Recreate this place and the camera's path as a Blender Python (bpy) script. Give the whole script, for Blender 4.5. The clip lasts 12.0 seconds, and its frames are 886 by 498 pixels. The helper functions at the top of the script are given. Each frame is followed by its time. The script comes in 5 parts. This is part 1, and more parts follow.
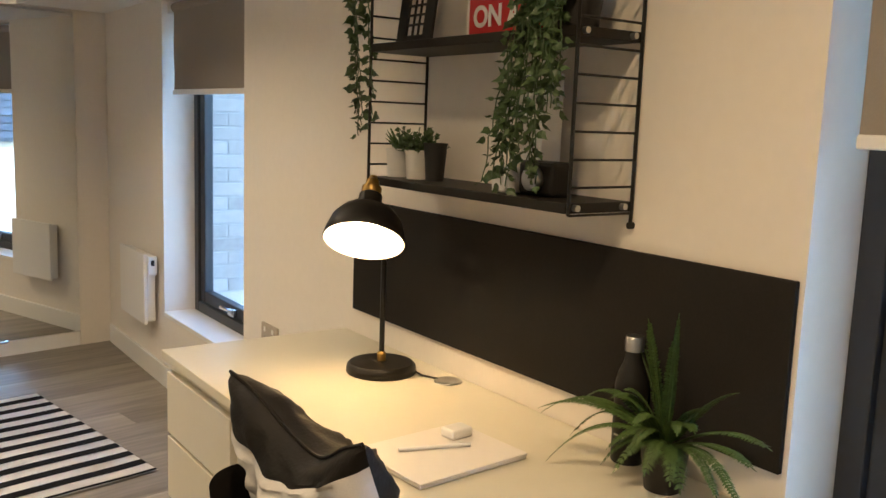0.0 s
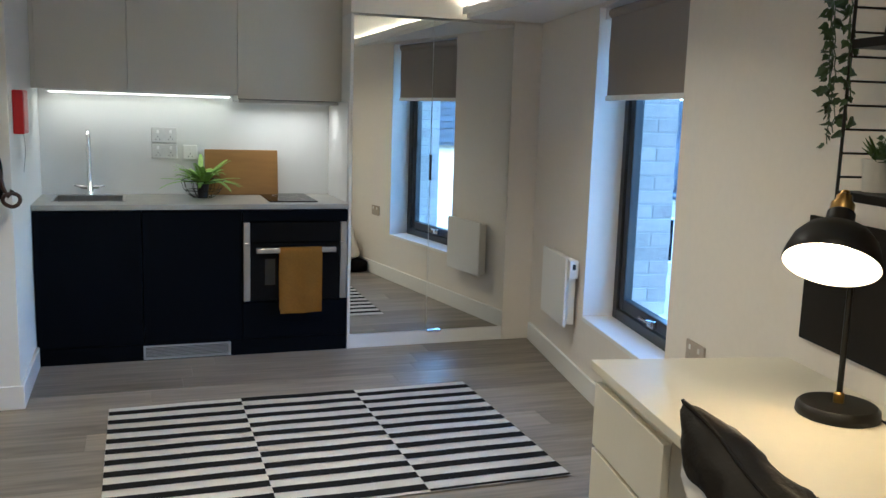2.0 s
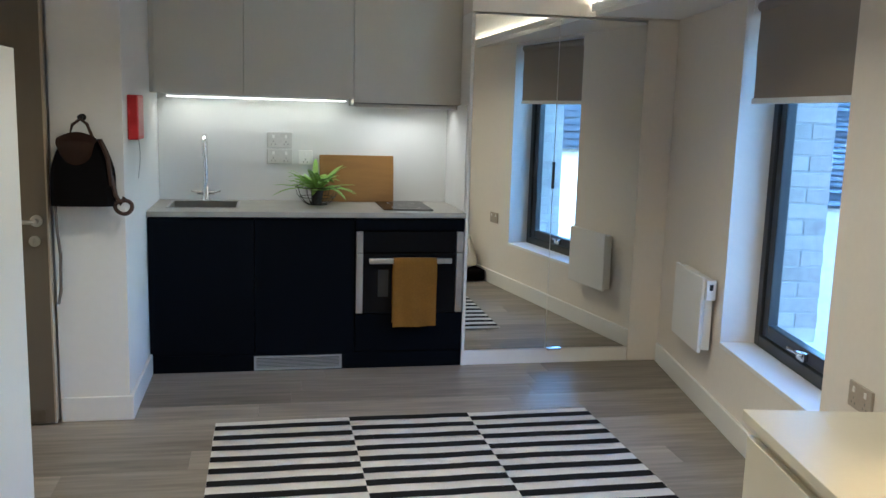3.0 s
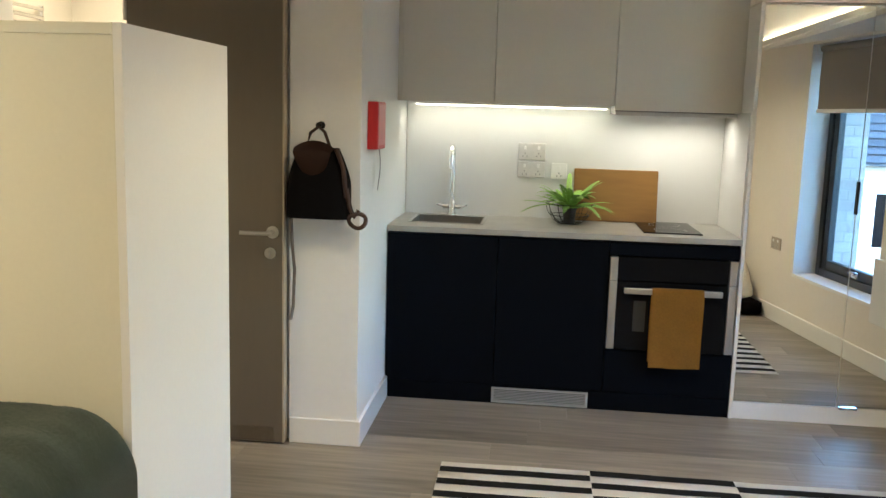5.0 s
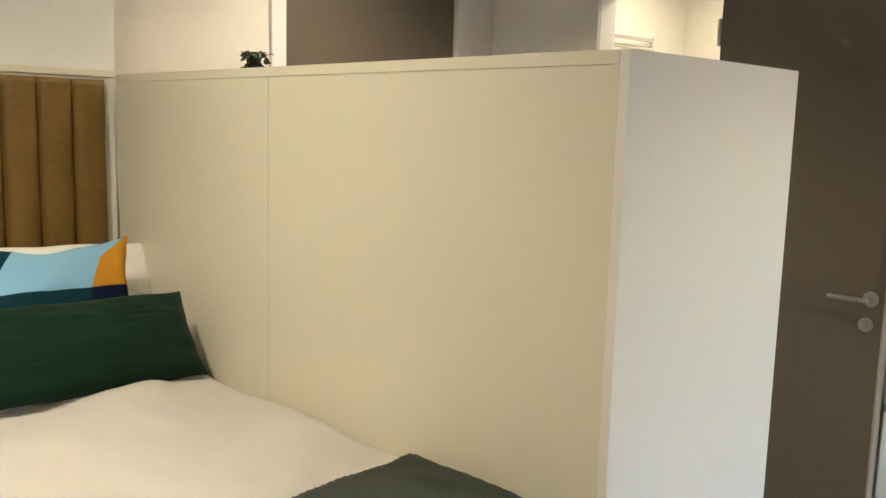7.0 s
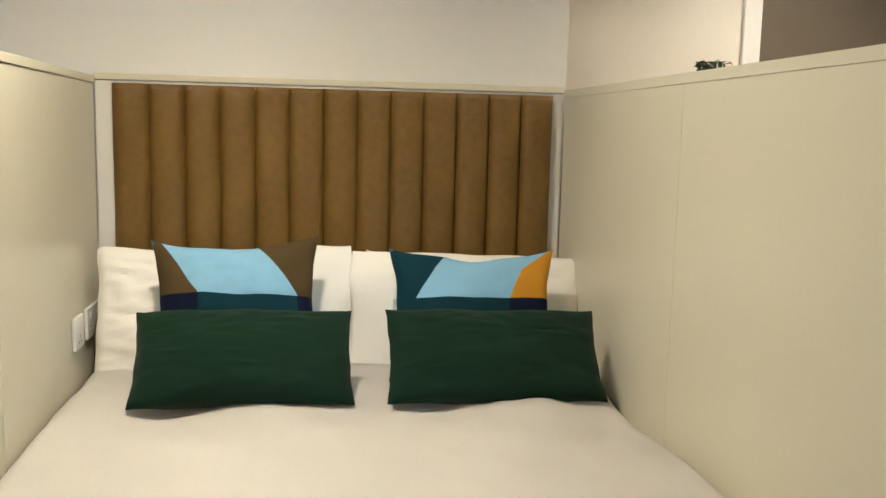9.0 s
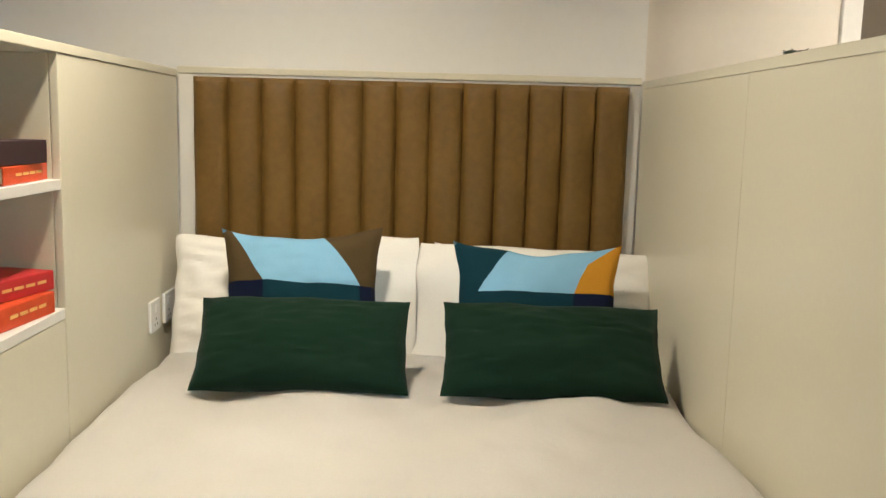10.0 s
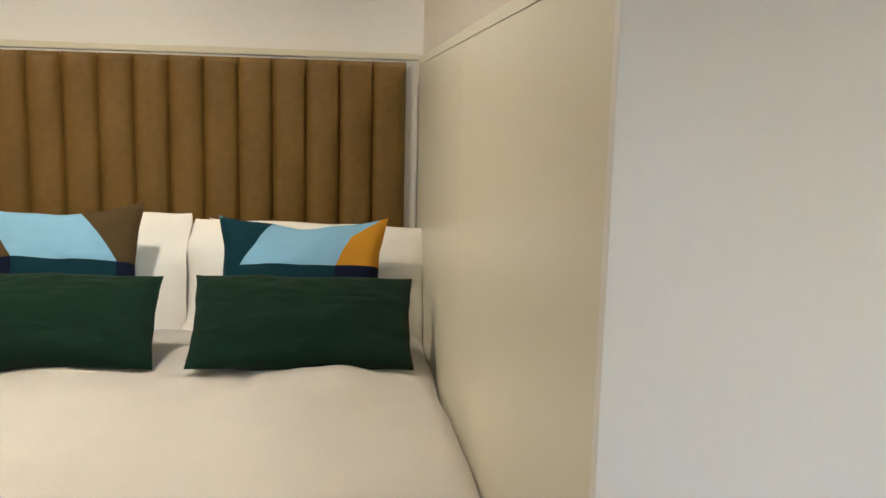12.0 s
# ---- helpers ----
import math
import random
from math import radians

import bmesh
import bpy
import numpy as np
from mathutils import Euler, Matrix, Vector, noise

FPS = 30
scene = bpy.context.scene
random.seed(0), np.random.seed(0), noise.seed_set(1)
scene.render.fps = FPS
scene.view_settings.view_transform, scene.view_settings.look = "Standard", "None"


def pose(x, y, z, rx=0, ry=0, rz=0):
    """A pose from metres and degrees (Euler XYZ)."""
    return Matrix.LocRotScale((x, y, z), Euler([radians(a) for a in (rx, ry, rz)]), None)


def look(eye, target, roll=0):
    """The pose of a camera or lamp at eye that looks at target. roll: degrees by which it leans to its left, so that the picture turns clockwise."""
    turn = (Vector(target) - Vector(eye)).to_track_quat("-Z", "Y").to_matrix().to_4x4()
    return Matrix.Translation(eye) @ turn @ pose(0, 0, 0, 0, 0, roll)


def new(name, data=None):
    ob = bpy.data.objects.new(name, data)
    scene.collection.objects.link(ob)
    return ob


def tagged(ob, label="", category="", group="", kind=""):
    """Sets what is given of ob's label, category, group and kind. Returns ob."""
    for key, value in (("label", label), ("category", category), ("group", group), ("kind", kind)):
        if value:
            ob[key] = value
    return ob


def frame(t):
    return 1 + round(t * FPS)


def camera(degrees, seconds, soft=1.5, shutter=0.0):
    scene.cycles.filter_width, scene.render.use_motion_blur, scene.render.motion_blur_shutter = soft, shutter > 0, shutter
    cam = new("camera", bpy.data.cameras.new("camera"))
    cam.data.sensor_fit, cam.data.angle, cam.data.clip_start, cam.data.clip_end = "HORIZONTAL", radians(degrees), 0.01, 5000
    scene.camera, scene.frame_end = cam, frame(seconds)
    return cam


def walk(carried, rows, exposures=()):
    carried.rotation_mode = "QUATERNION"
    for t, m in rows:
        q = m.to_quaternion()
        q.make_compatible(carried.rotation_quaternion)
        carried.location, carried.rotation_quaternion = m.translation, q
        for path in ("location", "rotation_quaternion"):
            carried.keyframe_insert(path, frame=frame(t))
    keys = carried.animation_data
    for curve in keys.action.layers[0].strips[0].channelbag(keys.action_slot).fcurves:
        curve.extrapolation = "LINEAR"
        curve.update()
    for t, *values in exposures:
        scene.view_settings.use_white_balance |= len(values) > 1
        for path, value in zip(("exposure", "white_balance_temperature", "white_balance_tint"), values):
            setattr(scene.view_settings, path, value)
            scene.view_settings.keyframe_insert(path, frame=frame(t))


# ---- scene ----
cam = camera(53.82, 12.0)
PATH = [
    (0, (-2.392, -5.271, 1.457), (-0.980, -3.885, 1.166), 2.08),
    (0.5, (-2.401, -5.244, 1.455), (-1.181, -3.688, 1.159), 1.93),
    (1, (-2.409, -5.217, 1.453), (-1.379, -3.529, 1.152), 1.87),
    (1.5, (-2.420, -5.183, 1.455), (-1.579, -3.394, 1.149), 1.81),
    (2, (-2.414, -5.102, 1.456), (-1.758, -3.238, 1.146), 1.79),
    (2.5, (-2.385, -4.961, 1.469), (-1.880, -3.052, 1.154), 1.77),
    (4.5, (-2.219, -4.408, 1.462), (-2.190, -2.431, 1.156), 1.62),
    (5, (-2.228, -4.299, 1.448), (-2.433, -2.333, 1.145), 1.70),
    (5.5, (-2.252, -4.150, 1.462), (-2.746, -2.236, 1.161), 1.70),
    (6, (-2.272, -4.039, 1.464), (-3.118, -2.251, 1.173), 1.70),
    (6.5, (-2.261, -3.911, 1.472), (-3.420, -2.306, 1.185), 1.43),
    (7, (-2.241, -3.786, 1.486), (-3.669, -2.415, 1.201), 1.53),
    (7.5, (-2.237, -3.678, 1.485), (-3.903, -2.606, 1.208), 1.47),
    (9.5, (-2.273, -3.363, 1.465), (-4.248, -3.195, 1.195), 1.36),
    (10, (-2.267, -3.285, 1.462), (-4.247, -3.227, 1.182), 1.43),
    (10.5, (-2.248, -3.205, 1.448), (-4.227, -3.192, 1.162), 1.46),
    (11, (-2.229, -3.115, 1.437), (-4.208, -3.108, 1.146), 1.46),
    (11.5, (-2.207, -3.015, 1.432), (-4.184, -2.944, 1.135), 1.47),
    (12, (-2.216, -2.882, 1.429), (-4.176, -2.620, 1.129), 1.45),
]
walk(cam, [(t, look(eye, target, roll)) for t, eye, target, roll in PATH],
     exposures=[(0, 4.6, 5550, 9), (0.6, 4.55, 5100, 6), (1.2, 4.4, 4750, 3), (2.0, 4.32, 4520, 3), (2.7, 4.32, 4520, 3), (4.4, 4.6, 4900, 1), (5.5, 4.78, 5200, 2), (7.0, 4.62, 4900, 4), (10, 4.5, 4760, 6), (12, 4.42, 4760, 7)])

# The window wall stands about ten degrees off square; its things are laid out along it and turned by SLANT.
SLANT = Matrix.Rotation(radians(-10.0), 4, "Z")
FRAME = [Matrix()]

# ---- world, sun, exposure ----
world = bpy.data.worlds.new("world")
scene.world = world
world.use_nodes = True
wn = world.node_tree.nodes
sky = wn.new("ShaderNodeTexSky")
sky.sky_type = "NISHITA"
sky.sun_disc = False
sky.sun_elevation = radians(35)
sky.sun_rotation = radians(315)
sky.ozone_density = 1.0
sky.dust_density = 0.6
wn["Background"].inputs["Strength"].default_value = 0.10
world.node_tree.links.new(sky.outputs["Color"], wn["Background"].inputs["Color"])
sun_data = bpy.data.lights.new("sun", "SUN")
sun_data.energy, sun_data.angle, sun_data.color = 0.2, radians(12), (1.0, 0.97, 0.94)
sun = new("sun", sun_data)
sun.matrix_world = look((-20, 20, 19.8), (0, 0, 0))


def area_lamp(name, place, target, size_x, size_y, power, color, spread=180):
    data = bpy.data.lights.new(name, "AREA")
    data.shape, data.size, data.size_y = "RECTANGLE", size_x, size_y
    data.energy, data.color, data.spread = power, color, radians(spread)
    ob = new(name, data)
    ob.matrix_world = look(place, target)
    return ob


WARM = (1.0, 0.66, 0.32)
SOFT = (1.0, 0.71, 0.40)
NEUTRAL = (1.0, 0.77, 0.53)
# unseen ceiling downlights, assumed; spots and powers set to brighten each area
ADDED_DOWNLIGHTS = [(-3.90, -3.62, 1.05, 150), (-1.8, -1.95, 1.28, 132), (-1.9, -4.6, 0.68, 150), (-3.3, -5.3, 0.50, 150), (-4.6, -1.75, 0.60, 130)]
for dx, dy, power, cone in ADDED_DOWNLIGHTS:
    area_lamp("added_downlight_lamp", (dx, dy, 2.41), (dx, dy, 0), 0.12, 0.12, power, WARM if dy < -4.5 else SOFT, cone)
area_lamp("bath_lamp", (-4.3, 0.0, 2.38), (-4.3, 0.0, 0), 0.3, 0.3, 0.8, SOFT, 170)
# under-cabinet strip
area_lamp("cabinet_strip_lamp", (-2.40, 0.45, 1.497), (-2.40, 0.48, 0.9), 1.04, 0.02, 0.065, NEUTRAL, 160)
area_lamp("hood_lamp", (-1.54, 0.38, 1.470), (-1.54, 0.40, 0.9), 0.5, 0.03, 0.085, NEUTRAL, 160)
# desk lamp bulb
bulb_data = bpy.data.lights.new("desk_lamp_bulb", "SPOT")
bulb_data.energy, bulb_data.color, bulb_data.shadow_soft_size = 0.29, (1.0, 0.49, 0.10), 0.045
bulb_data.spot_size, bulb_data.spot_blend = radians(150), 0.6
bulb = new("desk_lamp_bulb", bulb_data)
bulb.matrix_world = SLANT @ look((-0.270, -3.620, 1.185), (-0.44, -3.80, 0.60))


# ---- materials ----
def shade(name, color, rough=0.5, metal=0.0, vary=0.08, grain=60.0, large=2.0, bump=0.08, bump_scale=None, stretch=(1, 1, 1), spread=0.0, sheen=0.0, coat=0.0, gloss=0.5, island=False):
    """A principled material with two scales of variation and fine relief."""
    m = bpy.data.materials.new(name)
    m.use_nodes = True
    n, l = m.node_tree.nodes, m.node_tree.links
    p = n["Principled BSDF"]
    p.inputs["Roughness"].default_value, p.inputs["Metallic"].default_value = rough, metal
    p.inputs["Specular IOR Level"].default_value = gloss
    p.inputs["Sheen Weight"].default_value, p.inputs["Coat Weight"].default_value = sheen, coat
    tc, mp = n.new("ShaderNodeTexCoord"), n.new("ShaderNodeMapping")
    mp.inputs["Scale"].default_value = stretch
    l.new(tc.outputs["Object"], mp.inputs["Vector"])
    fine, broad = n.new("ShaderNodeTexNoise"), n.new("ShaderNodeTexNoise")
    fine.inputs["Scale"].default_value, broad.inputs["Scale"].default_value = grain, large
    fine.inputs["Detail"].default_value, broad.inputs["Detail"].default_value = 4, 3
    l.new(mp.outputs["Vector"], fine.inputs["Vector"])
    l.new(mp.outputs["Vector"], broad.inputs["Vector"])
    mixed = n.new("ShaderNodeMath")
    mixed.operation = "ADD"
    l.new(fine.outputs["Fac"], mixed.inputs[0])
    l.new(broad.outputs["Fac"], mixed.inputs[1])
    last = mixed
    if spread:
        info = n.new("ShaderNodeObjectInfo")
        src = info.outputs["Random"]
        if island:
            src = n.new("ShaderNodeNewGeometry").outputs["Random Per Island"]
        piece = n.new("ShaderNodeMath")
        piece.operation = "MULTIPLY_ADD"
        piece.inputs[1].default_value = spread
        l.new(src, piece.inputs[0])
        l.new(mixed.outputs[0], piece.inputs[2])
        last = piece
    ramp = n.new("ShaderNodeMapRange")
    ramp.inputs["From Min"].default_value, ramp.inputs["From Max"].default_value = 0.6, 1.4 + spread
    ramp.inputs["To Min"].default_value, ramp.inputs["To Max"].default_value = 1 - vary, 1 + vary
    l.new(last.outputs[0], ramp.inputs["Value"])
    tint = n.new("ShaderNodeMix")
    tint.data_type, tint.blend_type = "RGBA", "MULTIPLY"
    tint.inputs["Factor"].default_value = 1
    tint.inputs["A"].default_value = (*color, 1)
    l.new(ramp.outputs["Result"], tint.inputs["B"])
    l.new(tint.outputs["Result"], p.inputs["Base Color"])
    if bump:
        relief = n.new("ShaderNodeTexNoise")
        relief.inputs["Scale"].default_value = bump_scale or grain * 3
        relief.inputs["Detail"].default_value = 3
        l.new(mp.outputs["Vector"], relief.inputs["Vector"])
        b = n.new("ShaderNodeBump")
        b.inputs["Strength"].default_value, b.inputs["Distance"].default_value = bump, 0.003
        l.new(relief.outputs["Fac"], b.inputs["Height"])
        l.new(b.outputs["Normal"], p.inputs["Normal"])
    return m


def glowing(name, color, strength):
    m = bpy.data.materials.new(name)
    m.use_nodes = True
    p = m.node_tree.nodes["Principled BSDF"]
    p.inputs["Base Color"].default_value = (*color, 1)
    p.inputs["Emission Color"].default_value = (*color, 1)
    p.inputs["Emission Strength"].default_value = strength
    return m


def glass(name, tint=(1, 1, 1)):
    """Clear pane: mostly straight through, a little mirror."""
    m = bpy.data.materials.new(name)
    m.use_nodes = True
    n, l = m.node_tree.nodes, m.node_tree.links
    n.remove(n["Principled BSDF"])
    a, g, mix = n.new("ShaderNodeBsdfTransparent"), n.new("ShaderNodeBsdfGlossy"), n.new("ShaderNodeMixShader")
    mix.inputs[0].default_value = 0.04
    a.inputs["Color"].default_value = (*tint, 1)
    g.inputs["Roughness"].default_value = 0.02
    l.new(a.outputs[0], mix.inputs[1])
    l.new(g.outputs[0], mix.inputs[2])
    l.new(mix.outputs[0], n["Material Output"].inputs["Surface"])
    return m


WALL = shade("wall_paint", (0.78, 0.73, 0.66), 0.75, vary=0.025, grain=35, large=1.2, bump=0.05, bump_scale=220)
WALL_WHITE = shade("white_wall_paint", (0.80, 0.79, 0.77), 0.7, vary=0.02, grain=35, large=1.2, bump=0.05, bump_scale=220)
CEIL = shade("ceiling_paint", (0.80, 0.79, 0.77), 0.85, vary=0.02, bump=0.04, bump_scale=200)
TRIM = shade("white_gloss_trim", (0.80, 0.79, 0.77), 0.35, vary=0.02, bump=0.03)
MELAMINE = shade("cream_melamine_board", (0.70, 0.665, 0.53), 0.34, vary=0.025, grain=90, large=2.5, bump=0.035, bump_scale=500)
MELAMINE_WHITE = shade("white_melamine_board", (0.78, 0.76, 0.72), 0.32, vary=0.02, grain=90, bump=0.03, bump_scale=500)
PLANK = shade("grey_oak_laminate", (0.25, 0.22, 0.185), 0.38, vary=0.68, grain=26, large=3.0, bump=0.07, bump_scale=90, stretch=(0.10, 1.3, 1), spread=0.40)
PLANK_BED = shade("dark_underlay", (0.06, 0.05, 0.045), 0.8)
NAVY = shade("dark_navy_board", (0.0030, 0.0038, 0.0062), 0.5, vary=0.15, bump=0.03, gloss=0.04)
CABINET = shade("greige_cabinet_board", (0.67, 0.64, 0.56), 0.42, vary=0.02, bump=0.02)
WORKTOP = shade("grey_stone_worktop", (0.36, 0.345, 0.31), 0.32, vary=0.18, grain=240, large=8, bump=0.02)
SPLASH = shade("white_gloss_splashback", (0.74, 0.74, 0.73), 0.17, vary=0.02, grain=8, large=3, bump=0.0)
STEEL = shade("brushed_steel", (0.55, 0.54, 0.52), 0.32, 1.0, vary=0.08, grain=120, stretch=(1, 1, 0.1))
CHROME = shade("chrome", (0.78, 0.78, 0.78), 0.1, 1.0, vary=0.02, bump=0)
BLACK_GLASS = shade("black_oven_glass", (0.006, 0.006, 0.007), 0.08, vary=0.1, bump=0, gloss=0.08)
MIRROR = shade("silver_mirror", (0.86, 0.87, 0.85), 0.0, 1.0, vary=0.01, grain=3, bump=0)
OCHRE = shade("ochre_towel_cotton", (0.38, 0.180, 0.016), 0.9, vary=0.18, grain=120, large=9, bump=0.5, bump_scale=500, sheen=0.3)
TAUPE = shade("taupe_door_laminate", (0.135, 0.112, 0.082), 0.45, vary=0.05, grain=50, bump=0.04, stretch=(1, 1, 0.15))
TAUPE_EDGE = shade("pale_door_edge", (0.42, 0.35, 0.26), 0.5, vary=0.08)
ANTHRACITE = shade("anthracite_window_frame", (0.028, 0.030, 0.033), 0.42, vary=0.1, bump=0.04)
GLASS = glass("window_glass", (0.93, 0.97, 0.98))
BLIND = shade("grey_blind_fabric", (0.30, 0.265, 0.23), 0.85, vary=0.06, grain=300, bump=0.2, bump_scale=700)
BLACK = shade("black_satin_metal", (0.012, 0.011, 0.010), 0.42, 0.0, vary=0.1, bump=0.02, gloss=0.3)
BLACK_WOOD = shade("black_stained_shelf_board", (0.016, 0.014, 0.012), 0.45, vary=0.2, grain=40, bump=0.06, stretch=(1, 0.1, 1), gloss=0.2)
PINBOARD = shade("charcoal_pinboard_felt", (0.022, 0.020, 0.018), 0.85, vary=0.14, grain=160, large=3, bump=0.25, bump_scale=600, gloss=0.12)
DESK = shade("white_desk_board", (0.66, 0.62, 0.505), 0.36, vary=0.02, grain=60, bump=0.02)
LEATHER = shade("tan_faux_leather", (0.160, 0.090, 0.012), 0.55, vary=0.20, grain=45, large=6, bump=0.35, bump_scale=260)
LINEN = shade("white_cotton_bedding", (0.86, 0.835, 0.79), 0.9, vary=0.03, grain=200, large=5, bump=0.22, bump_scale=60, sheen=0.15)
GREEN_VELVET = shade("dark_green_cushion_fabric", (0.006, 0.021, 0.011), 0.85, vary=0.2, grain=260, large=7, bump=0.3, bump_scale=700, sheen=0.06, gloss=0.12)
THROW = shade("grey_green_knitted_wool", (0.050, 0.068, 0.043), 0.95, vary=0.25, grain=300, large=8, bump=0.5, bump_scale=600, sheen=0.3)


# ---- helpers for meshes ----
BASE = {}


def mesh_of(name, bm, mats, smooth=False):
    me = bpy.data.meshes.new(name)
    bm.transform(FRAME[0])
    bm.normal_update()
    bm.to_mesh(me)
    bm.free()
    for m in mats if isinstance(mats, (list, tuple)) else [mats]:
        me.materials.append(m)
    if smooth:
        me.shade_smooth()
        me.set_sharp_from_angle(angle=radians(40))
    return me


def thing(name, base, label, category, group="", kind=""):
    ob = new(name)
    base = FRAME[0] @ Vector(base)
    ob.location = base
    ob.empty_display_size = 0.05
    BASE[ob.name] = Vector(base)
    return tagged(ob, label, category, group, kind)


def part(name, bm, material, parent, label="", smooth=False):
    ob = new(name, mesh_of(name, bm, material, smooth))
    ob.parent = parent
    if parent.name in BASE:
        ob.matrix_parent_inverse = Matrix.Translation(BASE[parent.name]).inverted()
    return tagged(ob, label)


def solid(name, bm, material, label="", category="", kind="", group="", smooth=False):
    """A top-level thing that is one mesh."""
    return tagged(new(name, mesh_of(name, bm, material, smooth)), label, category, group, kind)


def box(x0, x1, y0, y1, z0, z1, bevel=0.0, bm=None, seg=2):
    own = bm is None
    bm = bm or bmesh.new()
    vs = [bm.verts.new(v) for v in ((x0, y0, z0), (x1, y0, z0), (x1, y1, z0), (x0, y1, z0), (x0, y0, z1), (x1, y0, z1), (x1, y1, z1), (x0, y1, z1))]
    fs = [bm.faces.new([vs[i] for i in q]) for q in ((3, 2, 1, 0), (4, 5, 6, 7), (0, 1, 5, 4), (1, 2, 6, 5), (2, 3, 7, 6), (3, 0, 4, 7))]
    if bevel:
        es = list({e for f in fs for e in f.edges})
        bmesh.ops.bevel(bm, geom=es, offset=bevel, segments=seg, affect="EDGES", profile=0.5)
    return bm


def turn_profile(rows, place=(0, 0, 0), seg=32, bm=None, axis=None):
    """A lathe: rows of (radius, height) round the z axis at place; axis is a matrix that tilts it."""
    bm = bm or bmesh.new()
    m = Matrix.Translation(place) @ (axis or Matrix())
    rings = []
    for r, h in rows:
        rings.append([bm.verts.new(m @ Vector((r * math.cos(a), r * math.sin(a), h))) for a in (2 * math.pi * i / seg for i in range(seg))] if r > 1e-5 else [bm.verts.new(m @ Vector((0, 0, h)))])
    for a, b in zip(rings, rings[1:]):
        for i in range(seg):
            j = (i + 1) % seg
            q = [a[i % len(a)], a[j % len(a)], b[j % len(b)], b[i % len(b)]]
            q = list(dict.fromkeys(q))
            if len(q) > 2:
                bm.faces.new(q)
    bmesh.ops.recalc_face_normals(bm, faces=bm.faces)
    return bm


def tube(points, radius, seg=8, bm=None, closed=False):
    """A round bar along points."""
    bm = bm or bmesh.new()
    pts = [Vector(p) for p in points]
    rings = []
    for i, p in enumerate(pts):
        a = pts[i - 1] if i or closed else p
        b = pts[(i + 1) % len(pts)] if i + 1 < len(pts) or closed else p
        d = (b - a).normalized()
        side = d.cross(Vector((0, 0, 1)) if abs(d.z) < 0.9 else Vector((1, 0, 0))).normalized()
        up = side.cross(d)
        r = radius(i / max(1, len(pts) - 1)) if callable(radius) else radius
        rings.append([bm.verts.new(p + r * (math.cos(t) * side + math.sin(t) * up)) for t in (2 * math.pi * k / seg for k in range(seg))])
    pairs = list(zip(rings, rings[1:])) + ([(rings[-1], rings[0])] if closed else [])
    for a, b in pairs:
        for k in range(seg):
            bm.faces.new((a[k], a[(k + 1) % seg], b[(k + 1) % seg], b[k]))
    if not closed:
        bm.faces.new(rings[0][::-1])
        bm.faces.new(rings[-1])
    bmesh.ops.recalc_face_normals(bm, faces=bm.faces)
    return bm


def grid(nu, nv, fn, bm=None):
    """A sheet: fn(u, v) -> place, u and v from 0 to 1."""
    bm = bm or bmesh.new()
    vs = [[bm.verts.new(fn(i / nu, j / nv)) for j in range(nv + 1)] for i in range(nu + 1)]
    for i in range(nu):
        for j in range(nv):
            bm.faces.new((vs[i][j], vs[i + 1][j], vs[i + 1][j + 1], vs[i][j + 1]))
    return bm


def wavy(x, y, z=0.0, scale=1.0):
    return noise.noise(Vector((x * scale, y * scale, z * scale)))


# ---- the large structure ----
CEIL_Z, SOFFIT_Z = 2.45, 2.022
X_W, X_ENT, Y_S, Y_BATH = -5.03, -5.19, -6.4, -0.66
WIN = [(-2.135, -1.068), (-5.82, -4.722)]
WIN_Z = (0.398, 2.004)
T = 0.36


def wall_with_openings(name, x0, x1, spans, holes, z1, material, along="y"):
    """A wall made of butted blocks round its openings. spans: start, end; holes: (start, end, z0, z1)."""
    bm = bmesh.new()

    def block(a, b, za, zb):
        if b - a > 1e-4 and zb - za > 1e-4:
            if along == "y":
                box(x0, x1, a, b, za, zb, bm=bm)
            else:
                box(a, b, x0, x1, za, zb, bm=bm)
    at = spans[0]
    for a, b, za, zb in sorted(holes):
        block(at, a, 0, z1)
        block(a, b, 0, za)
        block(a, b, zb, z1)
        at = b
    block(at, spans[1], 0, z1)
    return solid(name, bm, material, kind="structure", label="painted plaster wall of the studio flat", category="wall")


FRAME[0] = SLANT
wall_with_openings("wall_east", 0.0, T, (-6.7, 0.72), [(a, b, *WIN_Z) for a, b in WIN], CEIL_Z, WALL)
FRAME[0] = Matrix()
wall_with_openings("wall_south", Y_S - 0.12, Y_S, (X_ENT - 0.12, T), [], CEIL_Z, WALL, "x")
wall_with_openings("wall_west", X_ENT - 0.12, X_W, (Y_S, -2.585), [], CEIL_Z, WALL_WHITE)
wall_with_openings("wall_entrance", X_ENT - 0.12, X_ENT, (-2.585, Y_BATH), [(-1.84, -0.91, 0, 2.06)], CEIL_Z, WALL)
wall_with_openings("wall_bathroom", Y_BATH, Y_BATH + 0.1, (X_ENT - 0.12, -3.265), [(-4.56, -3.95, 0, 2.04)], CEIL_Z, WALL_WHITE, "x")
wall_with_openings("wall_nib", -3.265, -2.962, (-0.692, 0.72), [], CEIL_Z, WALL_WHITE)
wall_with_openings("wall_kitchen", 0.60, 0.72, (-2.962, 0.12), [], CEIL_Z, WALL_WHITE, "x")
bm = box(-5.5, 0.5, Y_S - 0.2, 0.8, CEIL_Z, CEIL_Z + 0.1)
solid("ceiling", bm, CEIL, "smooth white painted plaster ceiling", "ceiling", "structure")
bm = bmesh.new()
